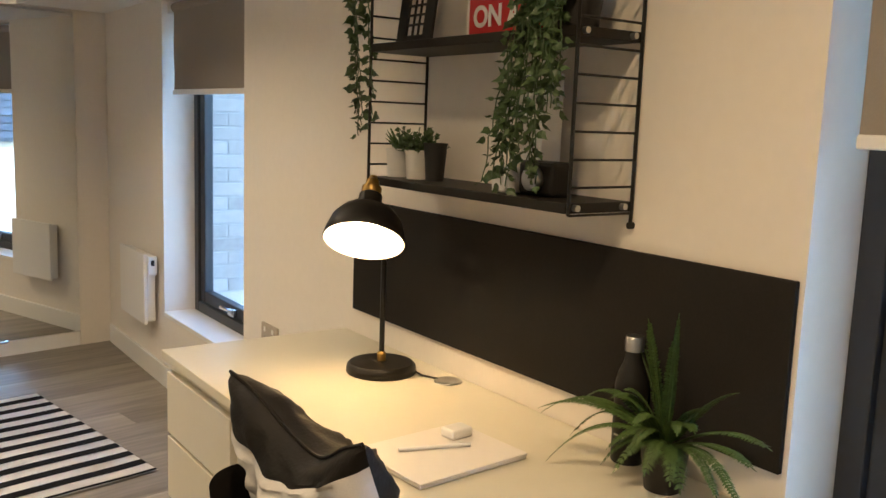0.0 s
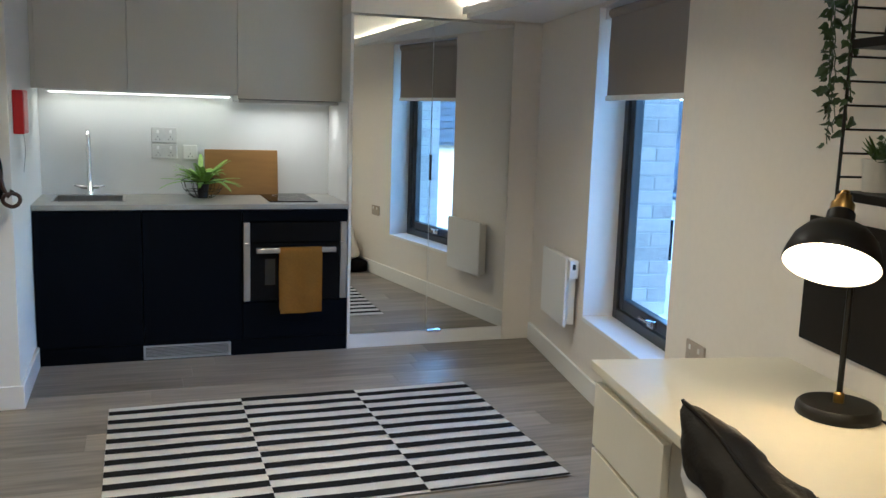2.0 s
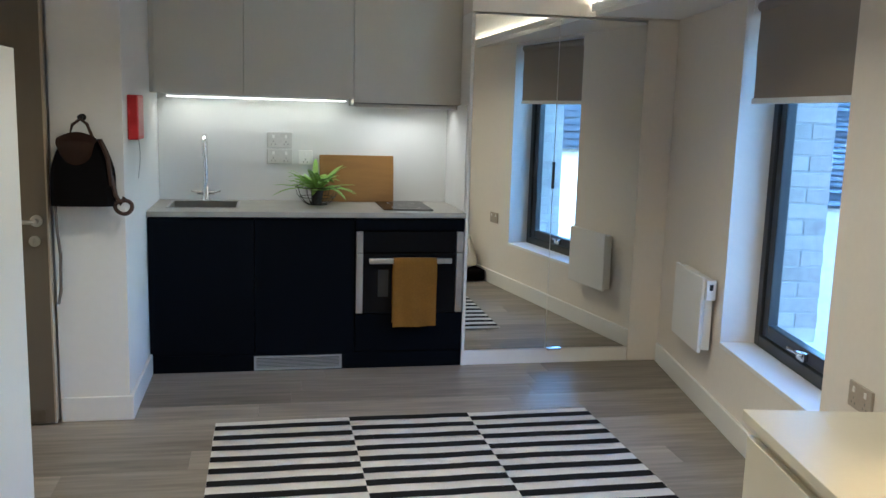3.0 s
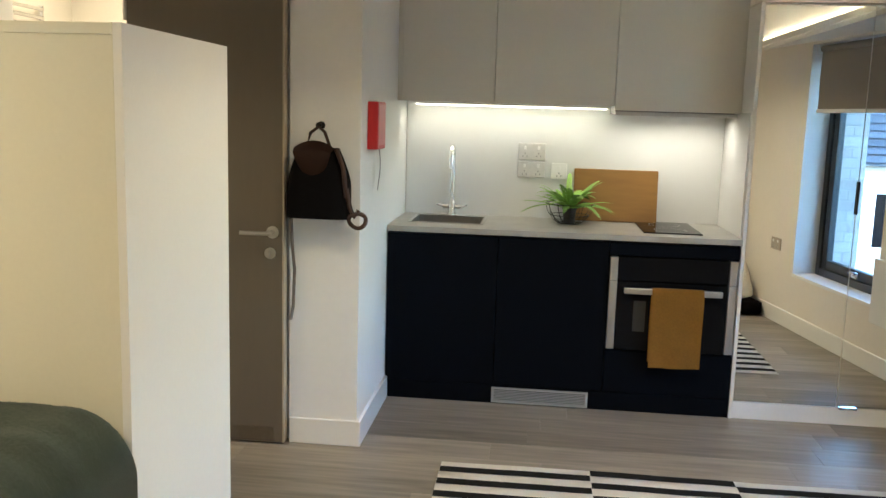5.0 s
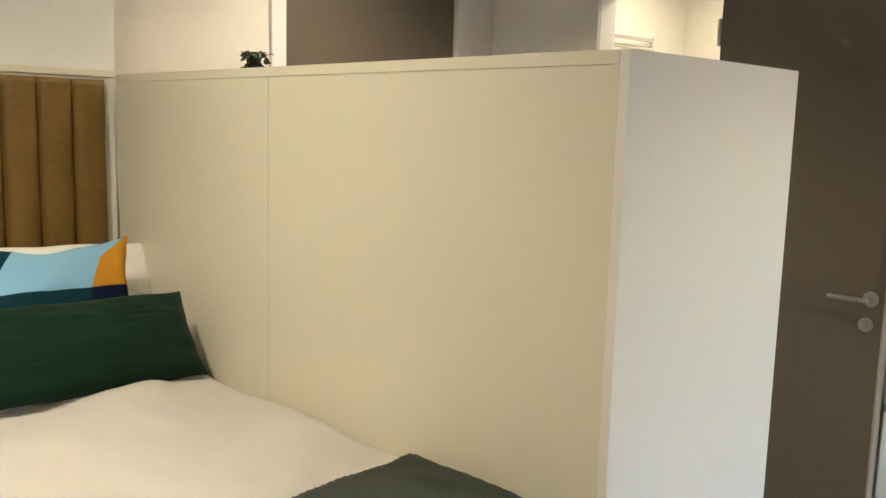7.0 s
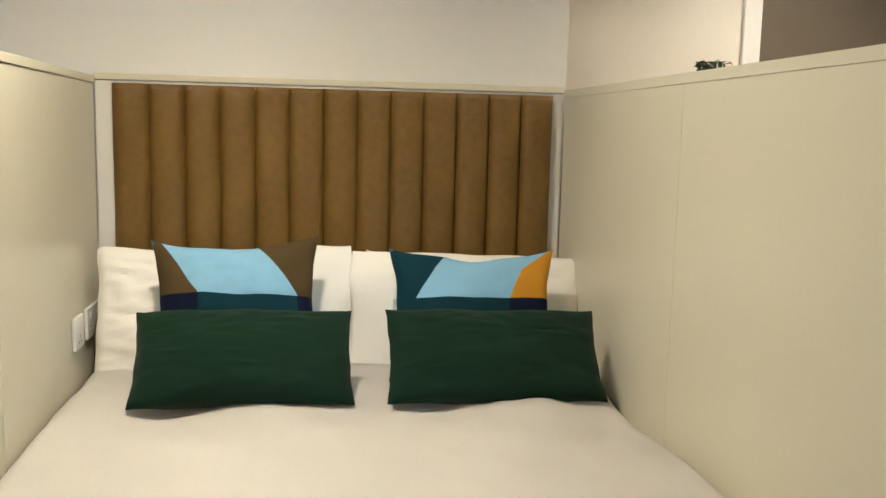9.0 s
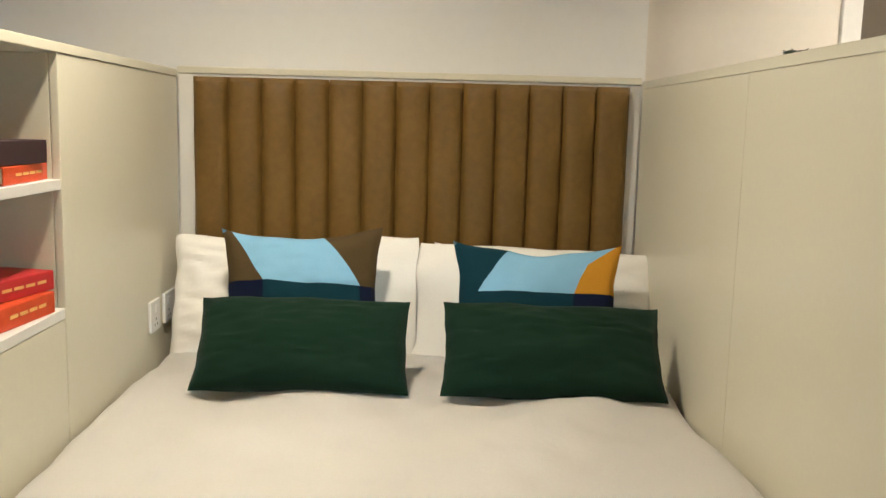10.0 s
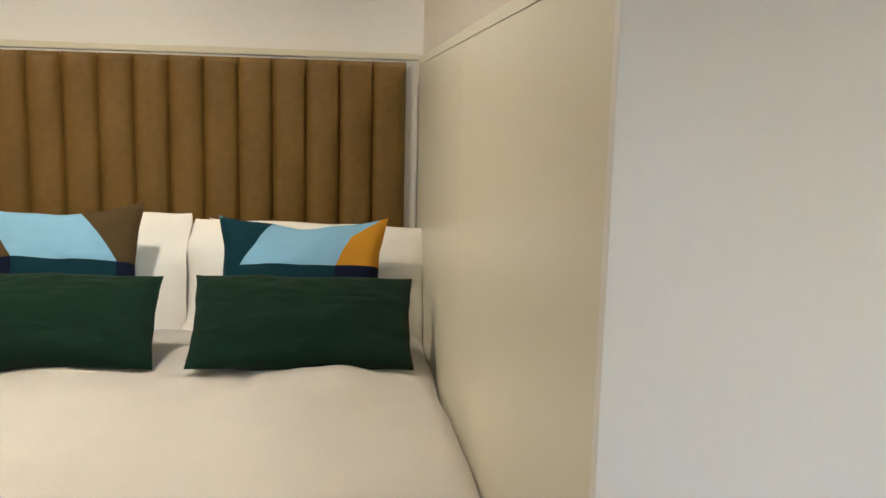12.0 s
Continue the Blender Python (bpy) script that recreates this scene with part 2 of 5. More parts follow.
low = [bm.verts.new(v) for v in ((0.02, 0, SOFFIT_Z), (-0.51, 0, SOFFIT_Z), (-0.51, -3.0, SOFFIT_Z))]
high = [bm.verts.new((v.co.x - (0.03 if v.co.x < 0 else 0), v.co.y, CEIL_Z - 0.02)) for v in low]
bm.faces.new(low)
bm.faces.new(high[::-1])
for i in range(3):
    bm.faces.new((low[i], high[i], high[(i + 1) % 3], low[(i + 1) % 3]))
bmesh.ops.recalc_face_normals(bm, faces=bm.faces)
solid("ceiling_soffit", bm, CEIL, "lowered white plaster soffit along the windows", "ceiling", "structure")
bm = box(-1.226, 0.02, 0.004, 0.60, 2.012, CEIL_Z)
solid("wall_over_wardrobe", bm, WALL, "painted panel above the mirrored wardrobe", "wall", "structure")
# bathroom shell
bm = bmesh.new()
box(-5.05, -4.95, Y_BATH + 0.1, 0.75, 0, CEIL_Z, bm=bm)
box(-4.95, -3.265, 0.65, 0.75, 0, CEIL_Z, bm=bm)
solid("wall_bathroom_inside", bm, shade("cream_wall_tile", (0.74, 0.70, 0.62), 0.22, vary=0.03, bump=0.02), "glossy cream bathroom wall", "wall", "structure")


# ---- windows ----
def window(number, y0, y1):
    w = thing("window_%d" % number, (0.2, (y0 + y1) / 2, WIN_Z[0]), "tall narrow window with an anthracite aluminium frame", "window", kind="structure")
    z0, z1 = WIN_Z
    bm = bmesh.new()
    for a, b, c, d in ((y0, y0 + 0.055, z0, z1), (y1 - 0.055, y1, z0, z1), (y0 + 0.055, y1 - 0.055, z0, z0 + 0.055), (y0 + 0.055, y1 - 0.055, z1 - 0.055, z1)):
        box(0.164, 0.234, a, b, c, d, bm=bm, bevel=0.004)
    part("window_frame", bm, ANTHRACITE, w)
    bm = bmesh.new()
    y0, y1, z0, z1 = y0 + 0.058, y1 - 0.058, z0 + 0.058, z1 - 0.058
    for a, b, c, d in ((y0, y0 + 0.06, z0, z1), (y1 - 0.06, y1, z0, z1), (y0 + 0.06, y1 - 0.06, z0, z0 + 0.06), (y0 + 0.06, y1 - 0.06, z1 - 0.06, z1)):
        box(0.176, 0.226, a, b, c, d, bm=bm, bevel=0.006)
    sash = part("sash", bm, ANTHRACITE, w)
    pane = part("pane", box(0.198, 0.204, y0 + 0.055, y1 - 0.055, z0 + 0.055, z1 - 0.055), GLASS, w)
    pane.visible_shadow = False
    bm = box(0.149, 0.176, (y0 + y1) / 2 - 0.035, (y0 + y1) / 2 + 0.035, z0 + 0.012, z0 + 0.05, bevel=0.006)
    tube([(0.159, (y0 + y1) / 2 - 0.02, z0 + 0.04), (0.129, (y0 + y1) / 2 - 0.015, z0 + 0.05), (0.124, (y0 + y1) / 2 + 0.06, z0 + 0.05)], 0.008, bm=bm)
    part("window_handle", bm, CHROME, w, "small chrome window catch", True)
    part("window_sill", box(-0.006, 0.162, y0 - 0.056, y1 + 0.056, WIN_Z[0] - 0.02, WIN_Z[0] + 0.004, bevel=0.003), TRIM, w, "white painted sill board")


FRAME[0] = SLANT
for i, (a, b) in enumerate(WIN):
    window(i + 1, a, b)


def roller_blind(y0, y1, bottom, label):
    b = thing("roller_blind", (0.05, (y0 + y1) / 2, bottom), label, "blind", "roller blinds at the windows")
    part("fabric", grid(2, 14, lambda u, v: (0.046 + 0.0015 * math.sin(v * 9), y0 + u * (y1 - y0), bottom + v * (1.985 - bottom))), BLIND, b, smooth=True)
    part("bottom_bar", box(0.036, 0.056, y0, y1, bottom - 0.012, bottom + 0.014, bevel=0.004), TRIM, b, "white bottom bar")
    bm = turn_profile([(0.0, 0), (0.024, 0), (0.024, y1 - y0), (0, y1 - y0)], (0.055, y1, 1.972), 20, axis=pose(0, 0, 0, 90, 0, 0))
    part("roller_tube", bm, BLIND, b, smooth=True)
    part("bracket", box(0.02, 0.085, y1 + 0.002, y1 + 0.012, 1.94, 2.0, bevel=0.003), TRIM, b)
    part("bracket", box(0.02, 0.085, y0 - 0.012, y0 - 0.002, 1.94, 2.0, bevel=0.003), TRIM, b)


roller_blind(-2.085, -1.115, 1.550, "grey fabric roller blind drawn part way down")
roller_blind(-5.78, -4.767, 1.445, "grey fabric roller blind half lowered beside the shelf")


# ---- skirting ----
def skirting(x0, x1, y0, y1, z1=0.115):
    solid("baseboard", box(x0, x1, y0, y1, 0.0, z1, bevel=0.004), TRIM, "white painted skirting board", "skirting", "structure")


skirting(-0.018, -0.001, -3.02, -0.025)
FRAME[0] = Matrix()
skirting(-3.262, -2.944, -0.708, -0.6925)
skirting(-2.9615, -2.944, -0.692, -0.004)
skirting(X_ENT + 0.001, X_ENT + 0.017, -0.825, Y_BATH - 0.002)
skirting(X_W + 0.001, X_W + 0.017, Y_S + 0.02, -4.40)
skirting(-4.95, -1.2, Y_S + 0.001, Y_S + 0.017)


# ---- doors ----
def lever(parent, x, y, z, reach, side=-1):
    bm = turn_profile([(0, 0), (0.026, 0), (0.026, 0.008), (0.012, 0.010), (0.012, 0.05), (0, 0.05)], (x, y, z), 24, axis=pose(0, 0, 0, 90, 0, 0))
    tube([(x, y - 0.045, z), (x + reach * 0.15, y - 0.055, z), (x + reach, y - 0.055, z)], 0.009, bm=bm)
    part("door_handle", bm, STEEL, parent, "brushed steel lever handle", True)
    bm = turn_profile([(0, 0), (0.024, 0), (0.024, 0.008), (0, 0.009)], (x + 0.01 * side, y, z - 0.09), 24, axis=pose(0, 0, 0, 90, 0, 0))
    tube([(x + 0.01 * side, y - 0.02, z - 0.105), (x + 0.01 * side, y - 0.02, z - 0.075)], 0.006, bm=bm)
    part("thumb_turn", bm, STEEL, parent, "steel thumb turn", True)


d = thing("bathroom_door", (-3.95, -0.72, 0), "taupe laminate bathroom door standing wide open against the wall", "door")
part("leaf", box(-3.948, -3.283, -0.738, -0.696, 0.008, 2.04, bevel=0.002), TAUPE, d)
part("edge_strip", box(-3.2825, -3.2755, -0.740, -0.694, 0.008, 2.04), TAUPE_EDGE, d, "pale wooden edge lipping")
lever(d, -3.325, -0.738, 0.938, -0.125)
# thin dark strip draws the shadow gap at the door's foot
part("foot_shadow_strip", box(-3.90, -3.32, -0.7405, -0.7385, 0.02, 0.075), shade("dark_shadow_strip", (0.22, 0.19, 0.15), 0.5, 1.0, vary=0.1), d, "dark strip standing for the shadow gap under the door")
for z in (0.25, 1.02, 1.80):
    part("hinge", box(-3.962, -3.948, -0.742, -0.664, z, z + 0.10, bevel=0.003), STEEL, d)

d = thing("door_frame", (-4.25, Y_BATH, 0), "white painted door frame round the bathroom opening", "door frame", kind="structure")
part("jamb", box(-4.64, -4.562, Y_BATH - 0.018, Y_BATH + 0.11, 0, 2.12, bevel=0.004), TRIM, d)
part("jamb", box(-3.978, -3.952, Y_BATH - 0.002, Y_BATH + 0.11, 0, 2.04, bevel=0.003), TRIM, d)
part("head", box(-4.561, -3.952, Y_BATH - 0.018, Y_BATH + 0.11, 2.041, 2.12, bevel=0.004), TRIM, d)
d = thing("door_1", (X_ENT, -1.37, 0), "closed taupe laminate entrance door in a white frame", "door", kind="structure")
part("leaf", box(X_ENT - 0.055, X_ENT - 0.010, -1.836, -0.914, 0.006, 2.05, bevel=0.002), TAUPE, d)
part("jamb", box(X_ENT - 0.06, X_ENT + 0.018, -1.908, -1.841, 0, 2.13, bevel=0.004), TRIM, d)
part("jamb", box(X_ENT - 0.06, X_ENT + 0.018, -0.909, -0.830, 0, 2.13, bevel=0.004), TRIM, d)
part("head", box(X_ENT - 0.06, X_ENT + 0.018, -1.840, -0.910, 2.055, 2.13, bevel=0.004), TRIM, d)
bm = bmesh.new()
tube([(X_ENT - 0.01, -0.99, 1.0), (X_ENT + 0.045, -0.99, 1.0), (X_ENT + 0.045, -1.12, 1.0)], 0.009, bm=bm)
part("door_handle", bm, STEEL, d, "brushed steel lever handle", True)

# ---- partition, bed nook ----
PY0, PY1, PX0, PX1, PZ = -2.598, -2.008, -4.992, -3.059, 1.611
p = thing("partition_cupboard", (-4.0, -2.3, 0), "tall cream melamine storage unit screening the bed", "cupboard")
part("carcass", box(PX0, PX1 - 0.020, PY0 + 0.016, PY1, 0, PZ - 0.024), MELAMINE, p)
part("end_panel", box(PX1 - 0.0195, PX1, PY0 - 0.0032, PY1 + 0.004, 0, PZ + 0.0002, bevel=0.0008), MELAMINE_WHITE, p, "white end panel")
part("top_panel", box(PX0, PX1 - 0.0205, PY0 - 0.003, PY1 + 0.004, PZ - 0.0235, PZ, bevel=0.001), MELAMINE, p)
part("bed_side_panel", box(-4.1095, PX1 - 0.0396, PY0 - 0.001, PY0 + 0.0155, 0.3, PZ - 0.0237, bevel=0.0005), MELAMINE, p)
part("edge_strip", box(PX1 - 0.0395, PX1 - 0.0196, PY0 - 0.003, PY0 + 0.0155, 0, PZ - 0.0237, bevel=0.0006), MELAMINE, p)
part("bed_side_panel", box(PX0, -4.111, PY0 - 0.001, PY0 + 0.0155, 0.3, PZ - 0.0237, bevel=0.0005), MELAMINE, p)
LY = -4.030
h = thing("wall_panel", (-5.01, -3.31, 0), "white melamine wall panel behind the headboard", "panel")
part("panel", box(-5.028, -4.998, LY + 0.002, PY0 - 0.004, 0.0, 1.600, bevel=0.002), MELAMINE_WHITE, h)
part("top_lipping", box(-5.028, -4.993, LY + 0.002, PY0 - 0.004, 1.6005, 1.622, bevel=0.003), MELAMINE, h)

s = thing("bookcase", (-3.6, -4.2, 0), "cream melamine bookcase, open shelves over a closed front, beside the bed", "bookcase")
part("side_panel", box(-4.992, -4.108, LY - 0.018, LY, 0.0, 1.590, bevel=0.002), MELAMINE, s)
part("upright", box(-4.126, -4.1085, LY - 0.30, LY - 0.019, 0.0, 1.590, bevel=0.002), MELAMINE, s)
part("upright", box(-3.082, -3.059, LY - 0.32, LY, 0.0, 1.590, bevel=0.002), MELAMINE_WHITE, s)
part("back_panel", box(-4.108, -3.083, LY - 0.32, LY - 0.301, 0.0, 1.590), MELAMINE, s)
part("top_panel", box(-4.992, -3.059, LY - 0.32, LY + 0.003, 1.5905, 1.612, bevel=0.002), MELAMINE, s)
for z in (1.310, 1.036):
    part("shelf", box(-4.107, -3.0835, LY - 0.30, LY - 0.001, z, z + 0.022, bevel=0.0015), MELAMINE_WHITE, s)
part("lower_front", box(-4.107, -3.0835, LY - 0.30, LY - 0.002, 0.0, 1.0345, bevel=0.002), MELAMINE, s)

b = thing("bed", (-4.0, -3.31, 0), "double storage bed built into the nook with white bedding", "bed")
part("base", box(-4.99, -3.12, -4.022, -2.606, 0.0, 0.46, bevel=0.004), MELAMINE_WHITE, b)
bm = box(-4.985, -3.15, -4.000, -2.630, 0.462, 0.75, bevel=0.04, seg=4)
part("mattress", bm, LINEN, b, smooth=True)


def duvet_top(x, y):
    """Height of the duvet's surface."""
    e = min(-2.604 - y, y + 4.024)
    drop = -0.05 * max(0.0, 1 - e / 0.06) ** 2
    h = 0.800 + 0.015 * wavy(x, y, 0, 2.1) + 0.013 * wavy(x, y, 4, 5.5) + 0.005 * wavy(x * 0.4, y, 8, 15) + 0.007 * max(0, wavy(x * 1.4 + y, y * 0.5, 11, 4)) ** 2 * 4
    h += 0.009 * math.sin(11 * (y + 0.35 * x)) * math.exp(-((x + 4.2) / 0.25) ** 2)
    return h + drop


def duvet_place(u, v):
    x = -4.98 + u * 1.90
    over = max(0.0, x + 3.15)
    y = -4.020 + v * 1.412
    y += 0.012 * wavy(x, y, 2, 6) * (1 if 0.05 < v < 0.95 else 0.6)
    z = duvet_top(x, y) - (2.4 * over * over + 2.5 * over if over else 0)
    return (min(x, -3.11 + 0.02 * over), y, z)


bm = grid(110, 90, duvet_place)
bmesh.ops.solidify(bm, geom=bm.faces[:], thickness=0.03)
part("duvet", bm, LINEN, b, "rumpled white cotton duvet", True)

hb = thing("headboard", (-4.97, -3.31, 0.75), "channel-tufted tan faux leather headboard on the wall", "headboard")
HY0, HY1, HZ1 = -3.976, -2.642, 1.592
part("backing", box(-4.9925, -4.981, HY0 + 0.004, HY1 - 0.004, 0.7, HZ1 - 0.006, bevel=0.004), LEATHER, hb)
step = (HY1 - HY0) / 13
for k in range(13):
    ya = HY0 + k * step

    def pad(u, v, ya=ya, k=k):
        y = ya + u * step
        z = 0.70 + v * (HZ1 - 0.70)
        bulge = max(0.0, 1 - abs(2 * u - 1) ** 2.6) * max(0.0, 1 - max(0, (v - 0.955) / 0.045) ** 2.5) ** 0.5
        wr = 0.006 * wavy(y * 3, z, k, 5.0) + 0.0025 * wavy(y, z, k, 22)
        return (-4.981 + 0.028 * max(bulge, 0) ** 0.6 + wr * bulge, y + 0.002 * wavy(0, z, k * 3, 6), z)
    part("channel_pad", grid(14, 60, pad), LEATHER, hb, smooth=True)


def pillow(w, h, d, m, mats, seed=0, pinch=0.07, cuts=(), pick=None, n=26, rough=0.006, sag=0.0, pick_back=None, sag_at=0.0, sag_wide=0.55):
    """A stuffed cushion, w wide, h high, d thick, upright in its own x-z plane facing -y, laid by m."""
    bm = bmesh.new()
    rows = {}
    for side in (1, -1):
        sheet = bmesh.new()
        grid(n, n, lambda u, v: (u * 2 - 1, v * 2 - 1, 0), sheet)
        if side > 0 or pick_back:
            for co, no in cuts:
                bmesh.ops.bisect_plane(sheet, geom=sheet.verts[:] + sheet.edges[:] + sheet.faces[:], plane_co=co, plane_no=no, dist=1e-5)
        for f in sheet.faces:
            chosen = pick if side > 0 else pick_back
            if chosen:
                c = f.calc_center_median()
                f.material_index = chosen((c.x + 1) / 2, (c.y + 1) / 2)
        for vert in sheet.verts:
            u, v = vert.co.x, vert.co.y
            x = u * w / 2 * (1 - pinch * (1 - abs(v) ** 2.2) * abs(u))
            z = v * h / 2 * (1 - pinch * 1.3 * (1 - abs(u) ** 2.2) * abs(v))
            thick = d / 2 * (max(0.0, (1 - u ** 2) * (1 - v ** 2))) ** 0.42
            thick *= 1 + 0.10 * wavy(u, v, seed, 1.5)
            crease = rough * wavy(u * 2, v, seed + 5, 2.2) + rough * 0.6 * wavy(u, v * 2, seed + 9, 5)
            edge = (1 - u ** 2) * (1 - v ** 2)
            z -= sag * h * max(0, v) ** 2 * math.exp(-((u - sag_at) / sag_wide) ** 2)
            y = -side * (thick + crease * min(1, edge * 4))
            vert.co = Vector((x + 0.4 * rough * wavy(v, u, seed, 3), y, z + 0.8 * rough * wavy(u, v, seed + 2, 2.5)))
        if side < 0:
            bmesh.ops.reverse_faces(sheet, faces=sheet.faces[:])
        me = bpy.data.meshes.new("sheet")
        sheet.to_mesh(me)
        sheet.free()
        bm.from_mesh(me)
        bpy.data.meshes.remove(me)
    bmesh.ops.remove_doubles(bm, verts=bm.verts[:], dist=1e-4)
    bmesh.ops.recalc_face_normals(bm, faces=bm.faces[:])
    bm.transform(m)
    return bm


def facing_bed(x, y, z, lean, spin=0, roll=0):
    """Upright cushion whose front faces along +x, leaning back."""
    return Matrix.Translation((x, y, z)) @ Matrix.Rotation(radians(90 + spin), 4, "Z") @ Matrix.Rotation(radians(-lean), 4, "X") @ Matrix.Rotation(radians(roll), 4, "Y")


SKYBLUE = shade("sky_blue_cotton", (0.25, 0.45, 0.66), 0.85, vary=0.06, grain=260, bump=0.25, bump_scale=700, gloss=0.12)
OLIVE = shade("olive_brown_cotton", (0.075, 0.052, 0.022), 0.85, vary=0.1, grain=260, bump=0.25, bump_scale=700, gloss=0.12)
TEAL = shade("deep_teal_cotton", (0.008, 0.034, 0.052), 0.85, vary=0.1, grain=260, bump=0.25, bump_scale=700, gloss=0.12)
NAVY_COTTON = shade("navy_cotton", (0.006, 0.010, 0.034), 0.85, vary=0.1, grain=260, bump=0.25, bump_scale=700, gloss=0.12)
MUSTARD = shade("mustard_cotton", (0.50, 0.245, 0.008), 0.85, vary=0.08, grain=260, bump=0.25, bump_scale=700, gloss=0.12)

def case_end(m, w, h, side, seed):
    """The loose open end of a pillowcase: a flattened sleeve past the stuffing, creased and curling."""
    bm = bmesh.new()

    def sleeve(u, v):
        a = 2 * math.pi * u
        up = math.copysign(abs(math.sin(a)) ** 0.8, math.sin(a))
        tall = h / 2 * (0.95 + 0.03 * v) * (1 + 0.03 * wavy(up, v, seed, 2.0))
        deep = 0.060 * (1 - v) ** 0.8 + 0.012 + 0.012 * v * (1 + wavy(up * 2, 1.5, seed, 1.6))
        fold = 0.034 * v * wavy(up, v * 0.5, seed + 4, 1.8) + 0.010 * math.sin(up * 5 + seed) * v
        x = side * (w / 2 - 0.085 + 0.135 * v + 0.018 * v * wavy(up, 0.3, seed + 7, 2.2))
        return m @ Vector((x, -deep * math.cos(a) + fold - 0.010 * v, tall * up - 0.006 * v))

    grid(48, 16, sleeve, bm)
    bmesh.ops.remove_doubles(bm, verts=bm.verts[:], dist=1e-4)
    bmesh.ops.solidify(bm, geom=bm.faces[:], thickness=0.004)
    return bm


for yy, sp, seed, roll, inner in ((-3.668, 2, 3, 0, 1), (-2.915, -3, 8, 2.0, -1)):
    m = facing_bed(-4.80, yy, 0.918 if inner > 0 else 0.897, 20, sp, roll)
    pl_ = thing("pillow", (-4.80, yy, 0.72), "plump white cotton pillow in an open-ended case, leaning on the headboard", "pillow", "pillows on the bed")
    part("stuffed_body", pillow(0.665, 0.435, 0.17, m, None, seed, 0.02, rough=0.017, n=44), LINEN, pl_, smooth=True)
    part("open_case_end", case_end(m, 0.665, 0.445, inner, seed), LINEN, pl_, "creased open end of the pillowcase", True)


def pick_left(u, v):
    if v < 0.62 - 0.05 * max(0, u - 0.3):
        return 3 if u < 0.26 or u > 0.88 else 2
    if u < 0.06 + (1 - v) * 0.53 or u > 0.62 + (1 - v) * 0.65:
        return 1
    return 0


def line_cut(u0, v0, u1, v1):
    return ((u0 * 2 - 1, v0 * 2 - 1, 0), (v1 - v0, u0 - u1, 0))


bm = pillow(0.445, 0.42, 0.13, facing_bed(-4.615, -3.596, 0.975, 22, 4, -1), None, 21, 0.11, [line_cut(0.06, 1, 0.59, 0), line_cut(0.62, 1, 1.27, 0), line_cut(0.26, 0, 0.26, 1), line_cut(0.88, 0, 0.88, 1), line_cut(0, 0.62, 0.3, 0.62), line_cut(0.3, 0.62, 1, 0.585)], pick_left, n=30, rough=0.009, sag=0.0)
solid("cushion", bm, [SKYBLUE, OLIVE, TEAL, NAVY_COTTON], "square cushion with olive, sky blue and navy panels", "cushion", group="patterned cushions on the bed", smooth=True)


def pick_right(u, v):
    if v < 0.60 + 0.04 * u:
        return 3 if u > 0.71 else 2
    if u < 0.34 - (1 - v) * 0.54:
        return 1
    if u > (0.80 + (v - 0.86) * 1.214 if v > 0.86 else 0.70 + (v - 0.60) * 0.385):
        return 4
    return 0


bm = pillow(0.475, 0.40, 0.13, facing_bed(-4.615, -2.956, 0.957, 24, -3, 1), None, 33, 0.11, [line_cut(0.34, 1, -0.20, 0), line_cut(0.97, 1, 0.80, 0.86), line_cut(0.80, 0.86, 0.70, 0.60), line_cut(0.71, 0, 0.71, 1), line_cut(0, 0.60, 1, 0.64)], pick_right, n=30, rough=0.009, sag=0.012)
solid("cushion", bm, [SKYBLUE, TEAL, TEAL, NAVY_COTTON, MUSTARD], "square cushion with teal, sky blue and mustard panels", "cushion", group="patterned cushions on the bed", smooth=True)
for yy, sp, seed, rl in ((-3.568, 1, 51, 0.5), (-2.943, -1, 64, 1.0)):
    bm = pillow(0.535 if seed == 51 else 0.555, 0.262, 0.14, facing_bed(-4.415 if seed == 51 else -4.385, yy, 0.908, 41, sp, rl), None, seed, 0.035, n=34, rough=0.0085)
    solid("bolster_cushion", bm, GREEN_VELVET, "oblong dark green cushion lying on the duvet", "cushion", group="green cushions on the bed", smooth=True)


def throw_place(u, v):
    """Folded throw across the foot of the bed."""
    y = -4.015 + v * 1.408
    run = u * 0.92
    x = -3.530 + run + 0.02 * wavy(y, 0, 3, 2.5) * (1 - u)
    lip = 0.022 * math.sin(min(1.0, run / 0.035) * math.pi / 2)
    bend = max(0.0, run - 0.36)
    z = duvet_top(min(x, -3.2), y) + lip + 0.0027 * math.sin((y + 0.4 * run) * 380)
    if bend > 0:
        r = 0.12
        a = min(bend / r, math.pi / 2)
        x = -3.530 + 0.36 + r * math.sin(a) + 0.012 * wavy(y, run, 7, 3)
        z += -r * (1 - math.cos(a)) - max(0.0, bend - r * math.pi / 2)
    e = min(-2.775 - y, y + 4.14)
    return (x, y, z + 0.075 * max(0.0, 1 - e / 0.05) ** 2 * 0)


bm = grid(60, 420, throw_place)
bmesh.ops.solidify(bm, geom=bm.faces[:], thickness=0.012)
solid("throw_blanket", bm, THROW, "grey-green knitted throw across the bed's foot", "blanket", smooth=True)

